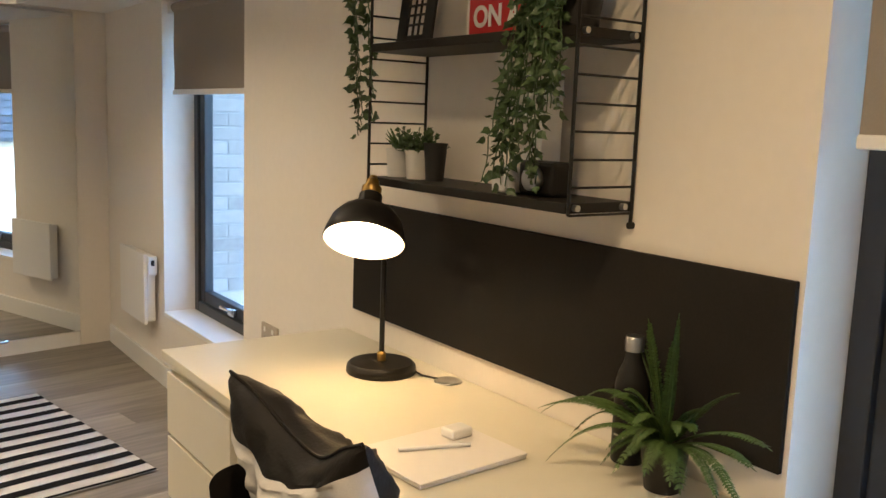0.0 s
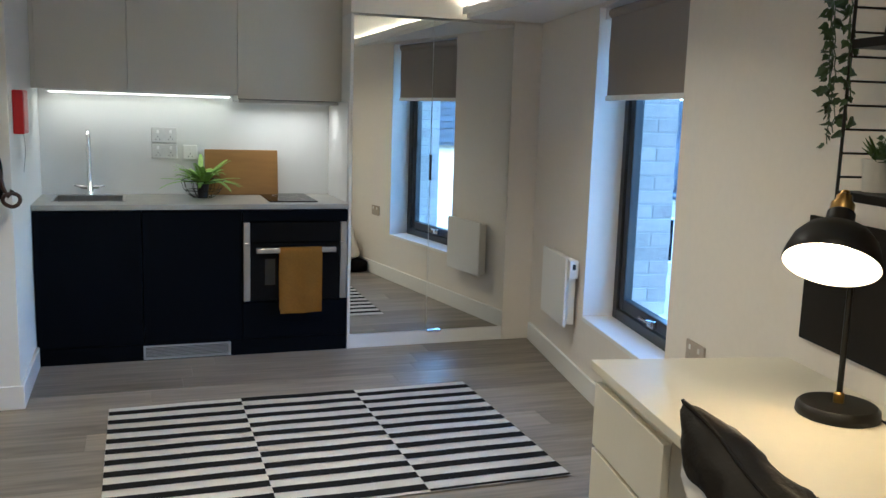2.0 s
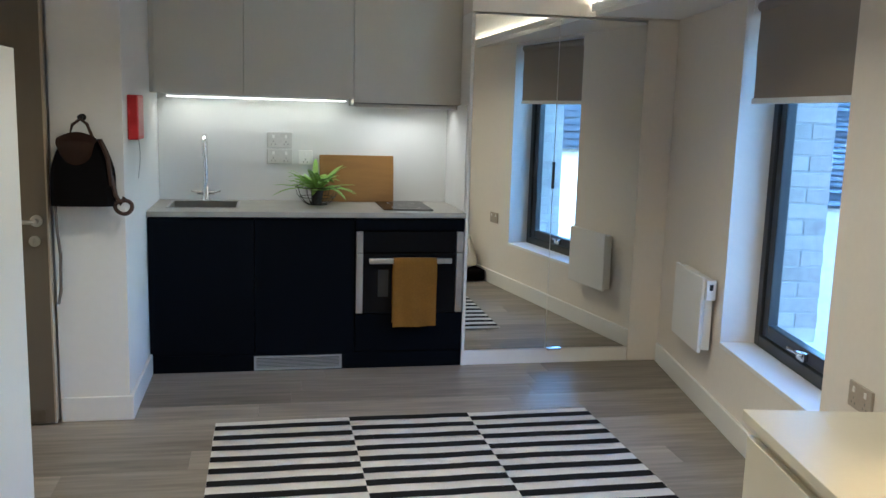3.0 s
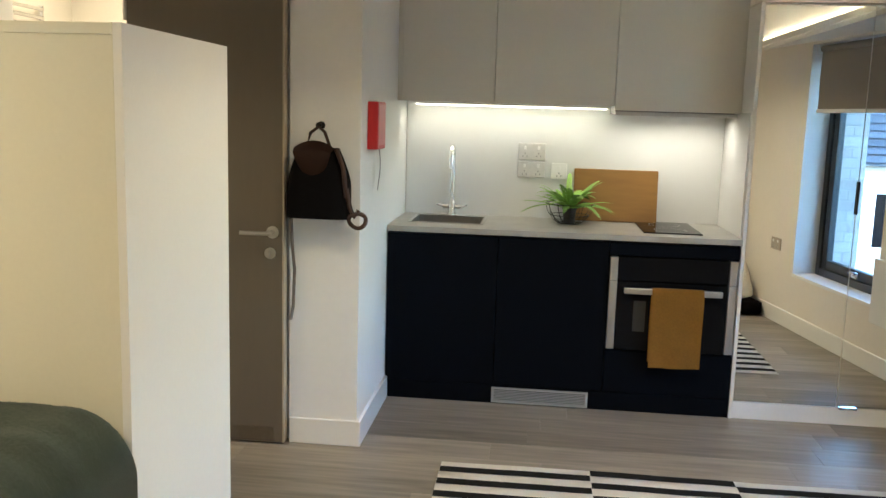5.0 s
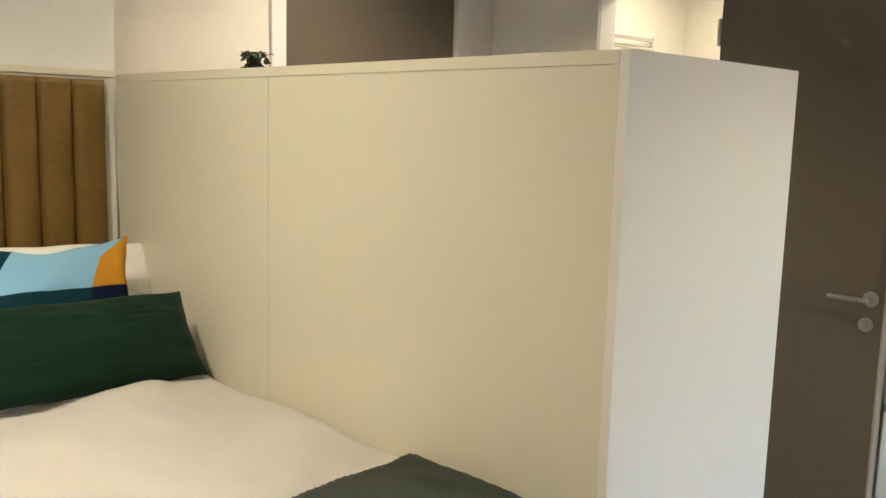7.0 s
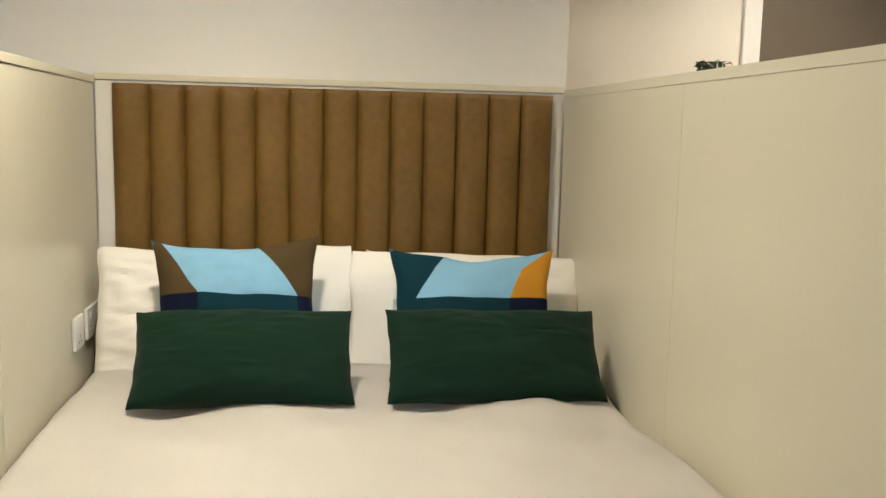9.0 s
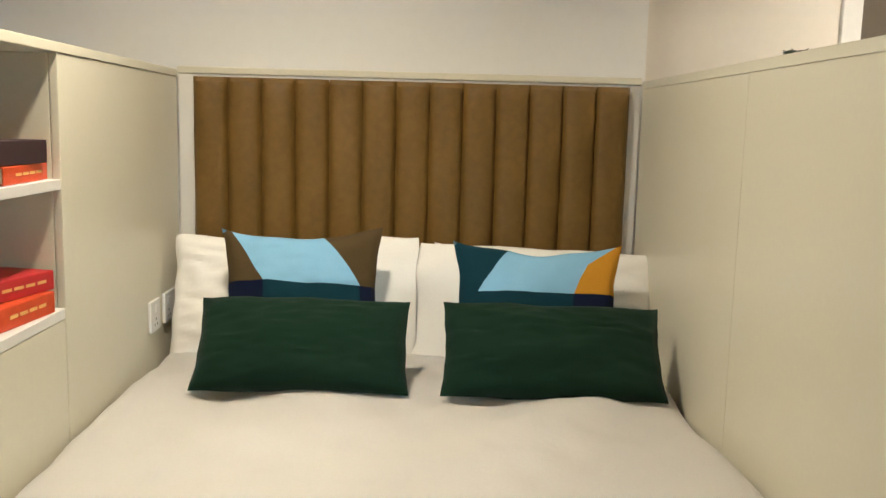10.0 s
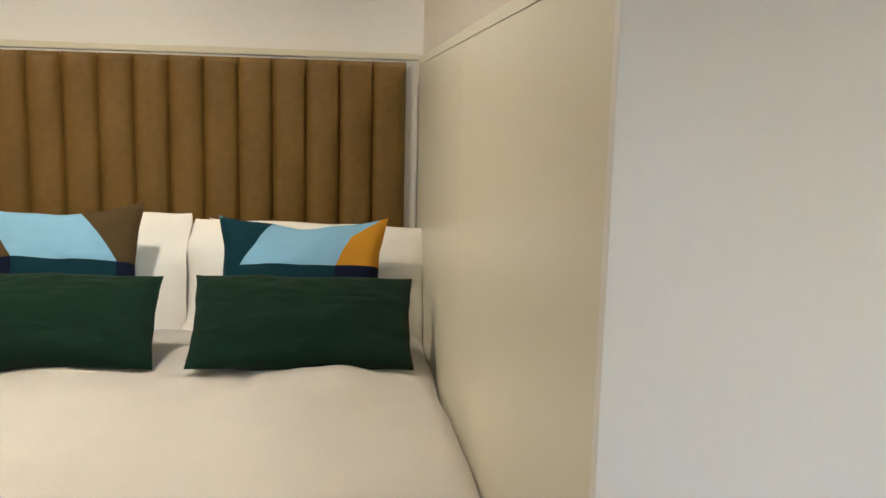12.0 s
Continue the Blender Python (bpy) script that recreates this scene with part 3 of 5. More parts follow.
# ---- kitchen ----
KX0, KX1 = -2.959, -1.229
for x0, x1, kind in ((KX0, -2.402, "sink"), (-2.400, -1.853, "cupboard")):
    k = thing("base_cabinet", ((x0 + x1) / 2, 0.3, 0), "dark navy handleless kitchen base cabinet", "cabinet", "kitchen base cabinets")
    part("carcass", box(x0, x1, 0.022, 0.59, 0.09, 0.86), NAVY, k)
    part("door", box(x0 + 0.0015, x1 - 0.0015, 0.0, 0.020, 0.098, 0.858, bevel=0.0015), NAVY, k)
o = thing("oven_cabinet", (-1.54, 0.3, 0), "dark navy kitchen cabinet housing a built-in oven", "cabinet", "kitchen base cabinets")
part("carcass", box(-1.851, KX1, 0.022, 0.59, 0.09, 0.86), NAVY, o)
part("top_filler", box(-1.850, KX1 - 0.001, 0.0, 0.020, 0.795, 0.858, bevel=0.0015), NAVY, o)
part("bottom_filler", box(-1.850, KX1 - 0.001, 0.0, 0.020, 0.098, 0.318, bevel=0.0015), NAVY, o)
part("plinth", box(KX0, KX1, 0.006, 0.024, 0.0, 0.095), NAVY, o)
v = thing("oven", (-1.54, 0.1, 0.32), "black glass built-in oven with steel side trims", "oven")
part("control_panel", box(-1.808, -1.278, -0.012, 0.019, 0.672, 0.790, bevel=0.003), BLACK_GLASS, v)
part("oven_door", box(-1.808, -1.278, -0.016, 0.019, 0.324, 0.668, bevel=0.003), BLACK_GLASS, v)
for xa, xb in ((-1.847, -1.810), (-1.276, -1.238)):
    part("side_trim", box(xa, xb, -0.018, 0.019, 0.672, 0.788, bevel=0.002), STEEL, v, "brushed steel trim")
    part("side_trim", box(xa, xb, -0.020, 0.019, 0.326, 0.668, bevel=0.002), STEEL, v, "brushed steel trim")
bm = box(-1.778, -1.310, -0.062, -0.040, 0.615, 0.645, bevel=0.004)
for x in (-1.755, -1.34):
    box(x, x + 0.02, -0.042, -0.015, 0.62, 0.64, bm=bm)
part("oven_handle", bm, STEEL, v, "flat steel bar handle")
# glint in the oven glass, put in as a paler patch
part("painted_rack_glint", box(-1.725, -1.665, -0.0175, -0.0155, 0.42, 0.575), shade("oven_rack_glint", (0.05, 0.05, 0.05), 0.25, 0.4), v)


def towel_place(u, v):
    x = -1.645 + u * 0.247 + 0.006 * wavy(u, v, 1, 3)
    run = v * 0.78
    w = 0.006 * math.sin(u * 9 + v * 2) * min(1, abs(run - 0.39) * 4)
    if run < 0.37:
        return (x, -0.070 + w - 0.004, 0.255 + run + 0.004 * u)
    if run < 0.42:
        a = (run - 0.37) / 0.05 * math.pi
        return (x, -0.052 - 0.019 * math.cos(a), 0.632 + 0.019 * math.sin(a))
    return (x, -0.031 + w * 0.3, 0.632 - (run - 0.42))


bm = grid(24, 60, towel_place)
bmesh.ops.solidify(bm, geom=bm.faces[:], thickness=0.004)
solid("tea_towel", bm, OCHRE, "folded ochre cotton tea towel over the oven handle", "towel", smooth=True)

VENT = shade("light_grey_vent_paint", (0.34, 0.335, 0.32), 0.4, vary=0.06)
g = thing("plinth_vent", (-2.16, 0, 0.05), "grey metal ventilation grille in the kitchen plinth", "vent")
bm = bmesh.new()
for a, b, c, e in ((-2.407, -1.921, 0.006, 0.016), (-2.407, -1.921, 0.076, 0.086), (-2.407, -2.393, 0.016, 0.076), (-1.935, -1.921, 0.016, 0.076)):
    box(a, b, -0.004, 0.006, c, e, bm=bm)
part("frame", bm, VENT, g)
for i in range(7):
    part("slat", box(-2.392, -1.936, -0.001, 0.005, 0.0175 + i * 0.0082, 0.0215 + i * 0.0082), VENT, g)

w = thing("worktop", (-2.08, 0.3, 0.87), "speckled grey kitchen worktop with an inset sink", "worktop")
SX0, SX1, SY0, SY1 = -2.868, -2.50, 0.16, 0.49
bm = bmesh.new()
for a, b, c, e in ((KX0, KX1, -0.022, SY0), (KX0, KX1, SY1, 0.596), (KX0, SX0, SY0, SY1), (SX1, KX1, SY0, SY1)):
    box(a, b, c, e, 0.869, 0.897, bm=bm)
bmesh.ops.remove_doubles(bm, verts=bm.verts[:], dist=1e-4)
part("slab", bm, WORKTOP, w)
s = thing("sink", ((SX0 + SX1) / 2, 0.35, 0.75), "small stainless steel inset sink bowl", "sink")
bm = bmesh.new()
for a, b, c, e in ((SX0 - 0.012, SX1 + 0.012, SY0 - 0.012, SY0 + 0.004), (SX0 - 0.012, SX1 + 0.012, SY1 - 0.004, SY1 + 0.012), (SX0 - 0.012, SX0 + 0.004, SY0 + 0.004, SY1 - 0.004), (SX1 - 0.004, SX1 + 0.012, SY0 + 0.004, SY1 - 0.004)):
    box(a, b, c, e, 0.8975, 0.9005, bm=bm)
part("rim", bm, STEEL, s)
bm = bmesh.new()
for a, b, c, e, z0, z1 in ((SX0, SX0 + 0.003, SY0, SY1, 0.75, 0.8975), (SX1 - 0.003, SX1, SY0, SY1, 0.75, 0.8975), (SX0, SX1, SY0, SY0 + 0.003, 0.75, 0.8975), (SX0, SX1, SY1 - 0.003, SY1, 0.75, 0.8975), (SX0, SX1, SY0, SY1, 0.747, 0.750)):
    box(a, b, c, e, z0, z1, bm=bm)
part("bowl", bm, STEEL, s)
part("drain", turn_profile([(0, 0.003), (0.03, 0.003), (0.035, 0), (0.035, -0.002)], ((SX0 + SX1) / 2, 0.35, 0.750), 24), CHROME, s, smooth=True)

t = thing("mixer_tap", (-2.690, 0.545, 0.897), "chrome swan-neck mixer tap with two levers", "tap")
bm = turn_profile([(0, 0), (0.026, 0), (0.026, 0.012), (0.02, 0.02), (0.02, 0.075), (0.014, 0.085), (0, 0.085)], (-2.690, 0.545, 0.897), 24)
part("body", bm, CHROME, t, smooth=True)
pts = [(-2.690, 0.545, 0.98), (-2.690, 0.545, 1.20)] + [(-2.690, 0.545 - 0.05 + 0.05 * math.cos(a), 1.22 + 0.06 * math.sin(a)) for a in (math.pi * i / 14 for i in range(15))] + [(-2.690, 0.445, 1.16)]
part("spout", tube(pts, 0.013, 12), CHROME, t, smooth=True)
for sgn in (-1, 1):
    bm = tube([(-2.690 + sgn * 0.018, 0.545, 0.945), (-2.690 + sgn * 0.05, 0.545, 0.945)], 0.013, 12)
    tube([(-2.690 + sgn * 0.05, 0.545, 0.945), (-2.690 + sgn * 0.085, 0.535, 0.958)], 0.006, 8, bm=bm)
    part("lever", bm, CHROME, t, smooth=True)

sp = thing("splashback", (-2.08, 0.59, 0.897), "glossy white kitchen splashback", "splashback")
part("panel", box(KX0, KX1, 0.583, 0.598, 0.898, 1.60), SPLASH, sp)
part("return_panel", box(KX1 - 0.004, KX1 + 0.002, 0.02, 0.582, 0.898, 1.50), SPLASH, sp)

UY = 0.235
for x0, x1, zb in ((-2.936, -2.460, 1.518), (-2.457, -1.852, 1.518), (-1.849, -1.236, 1.498)):
    u = thing("wall_cabinet", ((x0 + x1) / 2, 0.38, zb), "greige handleless kitchen wall cabinet", "cabinet", "kitchen wall cabinets")
    part("carcass", box(x0 + 0.001, x1 - 0.001, UY + 0.022, 0.58, 1.522, 2.40), CABINET, u)
    part("door", box(x0, x1, UY, UY + 0.020, zb, 2.40, bevel=0.0015), CABINET, u)
solid("cabinet_filler", box(-2.961, -2.9375, UY + 0.004, UY + 0.03, 1.518, 2.44), CABINET, "greige filler strip beside the wall cabinets", "panel", "structure")
solid("cabinet_filler", box(-1.2345, KX1 + 0.006, UY + 0.004, UY + 0.03, 1.50, 2.44), CABINET, "greige filler strip beside the wall cabinets", "panel", "structure")
hd = thing("extractor_hood", (-1.54, 0.38, 1.47), "slim integrated extractor hood with a steel edge", "hood")
part("body", box(-1.845, -1.25, UY + 0.03, 0.57, 1.480, 1.5205), shade("hood_grey", (0.22, 0.21, 0.2), 0.4, 0.6), hd)
part("pull_edge", box(-1.845, -1.245, UY + 0.004, UY + 0.028, 1.474, 1.493, bevel=0.003), STEEL, hd)
part("light_lens", box(-1.79, -1.31, 0.34, 0.38, 1.476, 1.4795), glowing("hood_light", (1.0, 0.80, 0.52), 0.4), hd)
led = thing("led_strip", (-2.38, 0.27, 1.51), "lit white LED strip under the wall cabinets", "light")
part("channel", box(-2.90, -1.865, 0.495, 0.515, 1.507, 1.5215), TRIM, led)
part("diffuser", box(-2.895, -1.870, 0.4965, 0.5135, 1.5025, 1.5065), glowing("led_diffuser", (1.0, 0.80, 0.50), 0.6), led)

hb = thing("hob", (-1.54, 0.32, 0.898), "black glass domino hob set in the worktop", "hob")
part("glass_top", box(-1.685, -1.397, 0.085, 0.560, 0.8975, 0.9035, bevel=0.002), BLACK_GLASS, hb)
for yy in (0.20, 0.43):
    part("ring", turn_profile([(0.078, 0), (0.080, 0.0004), (0.082, 0)], (-1.54, yy, 0.9038), 40), STEEL, hb)
WOOD = shade("oiled_oak_board", (0.25, 0.130, 0.026), 0.5, vary=0.2, grain=30, large=4, bump=0.08, stretch=(0.15, 1, 1))
bm = box(-0.226, 0.226, -0.009, 0.009, 0, 0.285, bevel=0.004)
bm.transform(pose(-1.795, 0.520, 0.8985, -8, 0, 0))
cb = solid("chopping_board", bm, WOOD, "oak chopping board leaning on the splashback", "chopping board")


SLOT = shade("socket_slot_grey", (0.22, 0.215, 0.21), 0.6)


def socket_plate(name, place, wide, high, normal, label, switches=2, mat_=None):
    """A plate flush on a wall; normal is 'x', '-x', 'y' or '-y'."""
    spin = {"-y": 0, "y": 180, "-x": -90, "x": 90}[normal]
    m = Matrix.Translation(place) @ pose(0, 0, 0, 0, 0, spin)
    th = thing(name, place, label, "socket", "wall sockets")
    bm = box(-wide / 2, wide / 2, -0.010, 0, -high / 2, high / 2, bevel=0.003)
    bm.transform(m)
    part("plate", bm, mat_ or TRIM, th)
    for i in range(switches):
        x = (i + 0.5) / switches * wide - wide / 2
        bm = box(x - 0.007, x + 0.007, -0.0135, -0.0102, high * 0.12, high * 0.34, bevel=0.001)
        bm.transform(m)
        part("rocker", bm, TRIM, th)
        for sx, sz in ((0, -0.01), (-0.011, -0.026), (0.011, -0.026)):
            bm = box(x + sx - 0.0025, x + sx + 0.0025, -0.0107, -0.0101, sz - 0.004, sz + 0.004)
            bm.transform(m)
            part("pin_slot", bm, SLOT, th)
    return th


GREYPLATE = shade("satin_grey_plate", (0.62, 0.61, 0.59), 0.25)
socket_plate("double_socket", (-2.258, 0.582, 1.263), 0.150, 0.092, "-y", "brushed steel double socket on the splashback", 2, GREYPLATE)
socket_plate("switch_plate", (-2.258, 0.582, 1.165), 0.150, 0.088, "-y", "brushed steel appliance switch on the splashback", 2, GREYPLATE)
socket_plate("fused_spur", (-2.105, 0.582, 1.160), 0.086, 0.088, "-y", "white fused spur on the splashback", 1)
FRAME[0] = SLANT
socket_plate("wall_socket", (-0.001, -2.42, 0.575), 0.15, 0.088, "-x", "beige double socket on the window wall", 2, shade("beige_plate", (0.40, 0.35, 0.29), 0.45))
FRAME[0] = Matrix()
socket_plate("bed_socket", (-4.70, LY + 0.001, 0.912), 0.088, 0.088, "y", "white switch on the panel beside the bed", 1)
socket_plate("bed_socket", (-4.865, LY + 0.001, 0.912), 0.150, 0.088, "y", "white double socket on the panel beside the bed", 2)

# ---- wardrobe ----
wd = thing("wardrobe", (-0.58, 0.3, 0), "fitted wardrobe with two tall mirrored doors", "wardrobe")
part("side_panel", box(KX1 + 0.003, -1.211, 0.0, 0.598, 0.0, 2.008), MELAMINE_WHITE, wd)
part("carcass", box(-1.210, -0.196, 0.024, 0.598, 0.0, 2.008), MELAMINE_WHITE, wd)
part("plinth", box(-1.210, -0.196, 0.004, 0.023, 0.0, 0.088, bevel=0.002), TRIM, wd)
for x0, x1 in ((-1.2095, -0.7195), (-0.7165, -0.1965)):
    dr = part("door", box(x0, x1, 0.0042, 0.0235, 0.0915, 1.998), MELAMINE_WHITE, wd)
    part("mirror", box(x0 + 0.001, x1 - 0.001, 0.0, 0.004, 0.0925, 1.997), MIRROR, dr, "clear silvered mirror glass")
part("pull", box(-0.722, -0.714, -0.016, -0.0005, 1.04, 1.195, bevel=0.002), BLACK, wd, "slim black pull handle")
part("filler_panel", box(-0.194, -0.001, 0.0, 0.02, 0.0, 2.01), WALL, wd)
part("latch", box(-0.71, -0.62, -0.010, 0.003, 0.082, 0.094, bevel=0.002), CHROME, wd)

# ---- panel heater ----
FRAME[0] = SLANT
ht = thing("panel_heater", (-0.05, -0.75, 0.3), "slim white electric panel heater on the wall", "heater")
part("front_panel", box(-0.082, -0.064, -0.985, -0.530, 0.318, 0.700, bevel=0.006), TRIM, ht)
part("casing", box(-0.063, -0.018, -0.975, -0.540, 0.330, 0.688, bevel=0.006), TRIM, ht)
part("control_box", box(-0.066, -0.018, -1.012, -0.9855, 0.590, 0.690, bevel=0.004), TRIM, ht)
part("display", box(-0.052, -0.034, -1.0135, -1.0122, 0.640, 0.670), BLACK, ht)
for y in (-0.90, -0.65):
    part("bracket", box(-0.0175, -0.0005, y, y + 0.04, 0.38, 0.62), TRIM, ht)

# ---- desk ----
DZ = 0.742
dk = thing("desk", (-0.33, -4.3, 0), "long white built-in desk with a drawer pedestal", "desk")
part("desktop", box(-0.635, -0.004, -5.95, -3.033, DZ - 0.028, DZ, bevel=0.002), DESK, dk)
part("pedestal", box(-0.600, -0.02, -3.545, -3.042, 0.0, DZ - 0.029), DESK, dk)
for z0, z1 in ((0.485, 0.676), (0.28, 0.473), (0.07, 0.268)):
    part("drawer_front", box(-0.622, -0.601, -3.544, -3.043, z0, z1, bevel=0.002), DESK, dk)
part("end_panel", box(-0.62, -0.02, -5.945, -5.925, 0.0, DZ - 0.029), DESK, dk)
part("cable_grommet", turn_profile([(0, 0.002), (0.030, 0.002), (0.034, 0.004), (0.038, 0.003), (0.040, 0)], (-0.057, -3.717, DZ + 0.0005), 32), STEEL, dk, smooth=True)
pb = thing("pinboard", (-0.01, -3.9, 0.815), "long charcoal felt pinboard above the desk", "pinboard")
part("board", box(-0.014, -0.001, -4.712, -3.098, 0.823, 1.191, bevel=0.002), PINBOARD, pb)
FRAME[0] = Matrix()

# ---- rug ----
RX0, RX1, RY0, RY1 = -2.570, -0.768, -2.095, -0.815
RUG_WHITE = shade("off_white_flatweave", (0.80, 0.785, 0.75), 0.95, vary=0.08, grain=220, large=6, bump=0.6, bump_scale=420, gloss=0.08)
RUG_BLACK = shade("black_flatweave", (0.012, 0.012, 0.013), 0.95, vary=0.2, grain=220, large=6, bump=0.6, bump_scale=420, gloss=0.08)


def rug_z(x, y):
    return 0.008 + 0.0022 * wavy(x, y, 1, 2.4) + 0.001 * wavy(x, y, 3, 7)


rug = thing("rug", (-1.68, -1.45, 0.0), "black and white striped flatweave rug on the floor", "rug")
bm = grid(44, 34, lambda u, v: (RX0 + u * (RX1 - RX0) + 0.004 * wavy(0, v * 5, 2), RY0 + v * (RY1 - RY0) + 0.004 * wavy(u * 6, 0, 7), rug_z(RX0 + u * (RX1 - RX0), RY0 + v * (RY1 - RY0))))
bmesh.ops.solidify(bm, geom=bm.faces[:], thickness=0.006)
part("woven_ground", bm, RUG_WHITE, rug, smooth=True)
COLS = (RX0, -1.955, -1.375, RX1)
for c in range(3):
    top = RY1 - (0.0015 if c == 1 else 0.052)
    while top > RY0 + 0.02:
        low = max(top - 0.056, RY0 + 0.002)
        xa, xb = COLS[c] + 0.001, COLS[c + 1] - 0.001

        def band(u, v, xa=xa, xb=xb, top=top, low=low):
            x = xa + u * (xb - xa)
            y = low + v * (top - low) + 0.004 * wavy(x * 4, low, 5)
            return (x, y, rug_z(x, y) + 0.0016)
        part("stripe", grid(16, 3, band), RUG_BLACK, rug)
        top -= 0.1205

# ---- fire blanket, backpack on the nib wall ----
RED = shade("red_plastic", (0.46, 0.012, 0.014), 0.4, vary=0.08)
fb = thing("fire_blanket", (-2.95, -0.45, 1.29), "red fire blanket case with two white pull tapes", "fire blanket")
part("case", box(-2.961, -2.914, -0.562, -0.372, 1.292, 1.498, bevel=0.006), RED, fb)
part("label_panel", box(-2.9138, -2.9125, -0.545, -0.388, 1.31, 1.485), shade("pale_red_print", (0.55, 0.16, 0.15), 0.45, vary=0.2, grain=90), fb, "pale printed label")
for y in (-0.52, -0.42):
    part("pull_tape", grid(1, 8, lambda u, v, y=y: (-2.935 + 0.006 * math.sin(v * 4), y + u * 0.022, 1.293 - v * 0.19)), TRIM if y < -0.5 else BLACK, fb)

CANVAS = shade("black_canvas", (0.005, 0.0045, 0.005), 0.9, vary=0.2, bump=0.35, bump_scale=500, gloss=0.05)
BROWN = shade("brown_leather", (0.034, 0.012, 0.006), 0.5, vary=0.25, grain=40, bump=0.3, bump_scale=200)
bp = thing("backpack", (-3.12, -0.76, 1.0), "black canvas backpack with brown leather flap hanging on a hook", "backpack")


def bag_body(u, v):
    a = u * 2 * math.pi
    w = 0.132 * (1 - 0.42 * max(0, v - 0.45) ** 1.6 * 2.2)
    x = -3.122 + w * math.copysign(abs(math.cos(a)) ** 0.55, math.cos(a)) + 0.004 * wavy(u * 5, v, 2, 2)
    y = -0.757 + 0.058 * (1 - 0.35 * v) * math.copysign(abs(math.sin(a)) ** 0.6, math.sin(a))
    return (x, max(y, -0.812), 1.010 + v * 0.285 + 0.006 * math.sin(a * 2) * v)


bm = grid(40, 22, bag_body)
bmesh.ops.remove_doubles(bm, verts=bm.verts[:], dist=1e-4)
bmesh.ops.holes_fill(bm, edges=bm.edges[:], sides=0)
part("body", bm, CANVAS, bp, smooth=True)


def flap(u, v):
    s = 1 - 0.35 * abs(2 * u - 1) ** 2
    return (-3.14 + (u - 0.5) * 0.17 * (0.75 + 0.25 * v), -0.800 + 0.03 * max(0, v - 0.75) * 4 - 0.012 * math.sin(v * 3), 1.33 - (1 - v) * 0.15 * s - 0.03 * abs(2 * u - 1) ** 2 * v)


bm = grid(16, 16, flap)
bmesh.ops.solidify(bm, geom=bm.faces[:], thickness=0.006)
part("flap", bm, BROWN, bp, "brown leather flap", True)
part("side_strap", tube([(-3.04, -0.80, 1.30), (-3.01, -0.80, 1.22), (-3.0, -0.79, 1.10)], 0.010, 8), BROWN, bp, smooth=True)
part("grab_loop", tube([(-3.175, -0.76, 1.30), (-3.16, -0.755, 1.36), (-3.129, -0.745, 1.385), (-3.10, -0.755, 1.365), (-3.075, -0.76, 1.30)], 0.007, 8), BROWN, bp, smooth=True)
loop = [(-2.955 + 0.036 * math.cos(a), -0.775 + 0.012 * math.sin(2 * a), 1.005 + 0.030 * math.sin(a)) for a in (2 * math.pi * i / 18 for i in range(18))]
part("shoulder_strap", tube(loop, 0.009, 8, closed=True), BROWN, bp, smooth=True)
part("shoulder_strap", tube([(-3.0, -0.785, 1.14), (-2.985, -0.785, 1.06), (-2.965, -0.78, 1.02), (-2.95, -0.775, 1.05)], 0.010, 8), BROWN, bp, smooth=True)
part("shoulder_strap", tube([(-3.245, -0.745, 1.03), (-3.245, -0.725, 0.90), (-3.235, -0.72, 0.78), (-3.24, -0.72, 0.62), (-3.252, -0.72, 0.56)], 0.007, 8), shade("grey_webbing", (0.16, 0.14, 0.13), 0.8), bp, "thin grey webbing strap", True)
bm = turn_profile([(0, 0), (0.016, 0), (0.016, 0.006), (0.006, 0.008), (0.006, 0.05), (0.012, 0.055), (0, 0.058)], (-3.129, -0.6925, 1.392), 20, axis=pose(0, 0, 0, 90, 0, 0))
solid("coat_hook", bm, BLACK, "black metal coat hook on the wall", "hook", smooth=True)

# ---- plants ----
LEAF = shade("ivy_leaf", (0.050, 0.088, 0.030), 0.5, vary=0.6, grain=30, bump=0.1, spread=0.8, island=True)
LEAF_DARK = shade("dark_bush_leaf", (0.018, 0.030, 0.014), 0.5, vary=0.5, grain=30, bump=0.1, spread=0.6, island=True, gloss=0.25)
FERN = shade("fern_leaf", (0.058, 0.105, 0.020), 0.6, vary=0.45, grain=25, bump=0.1, spread=0.6, island=True)
FERN_LIGHT = shade("bright_fern_leaf", (0.26, 0.44, 0.06), 0.5, vary=0.4, grain=25, bump=0.1, spread=0.6, island=True)
POT_BLACK = shade("black_plastic_pot", (0.012, 0.011, 0.010), 0.5, vary=0.15)
POT_WHITE = shade("white_ceramic_pot", (0.70, 0.68, 0.64), 0.45, vary=0.04)
SOIL = shade("dark_soil", (0.02, 0.014, 0.010), 0.95, vary=0.4, bump=0.8)


def pot(parent, x, y, z, r0, r1, h, material):
    part("pot", turn_profile([(0, 0), (r0, 0), (r1, h), (r1 * 1.06, h), (r1 * 1.06, h - 0.008), (r1 * 0.9, h - 0.004), (r1 * 0.85, h * 0.8)], (x, y, z), 28), material, parent, smooth=True)
    part("soil", turn_profile([(0, h * 0.86), (r1 * 0.88, h * 0.84)], (x, y, z), 20), SOIL, parent)


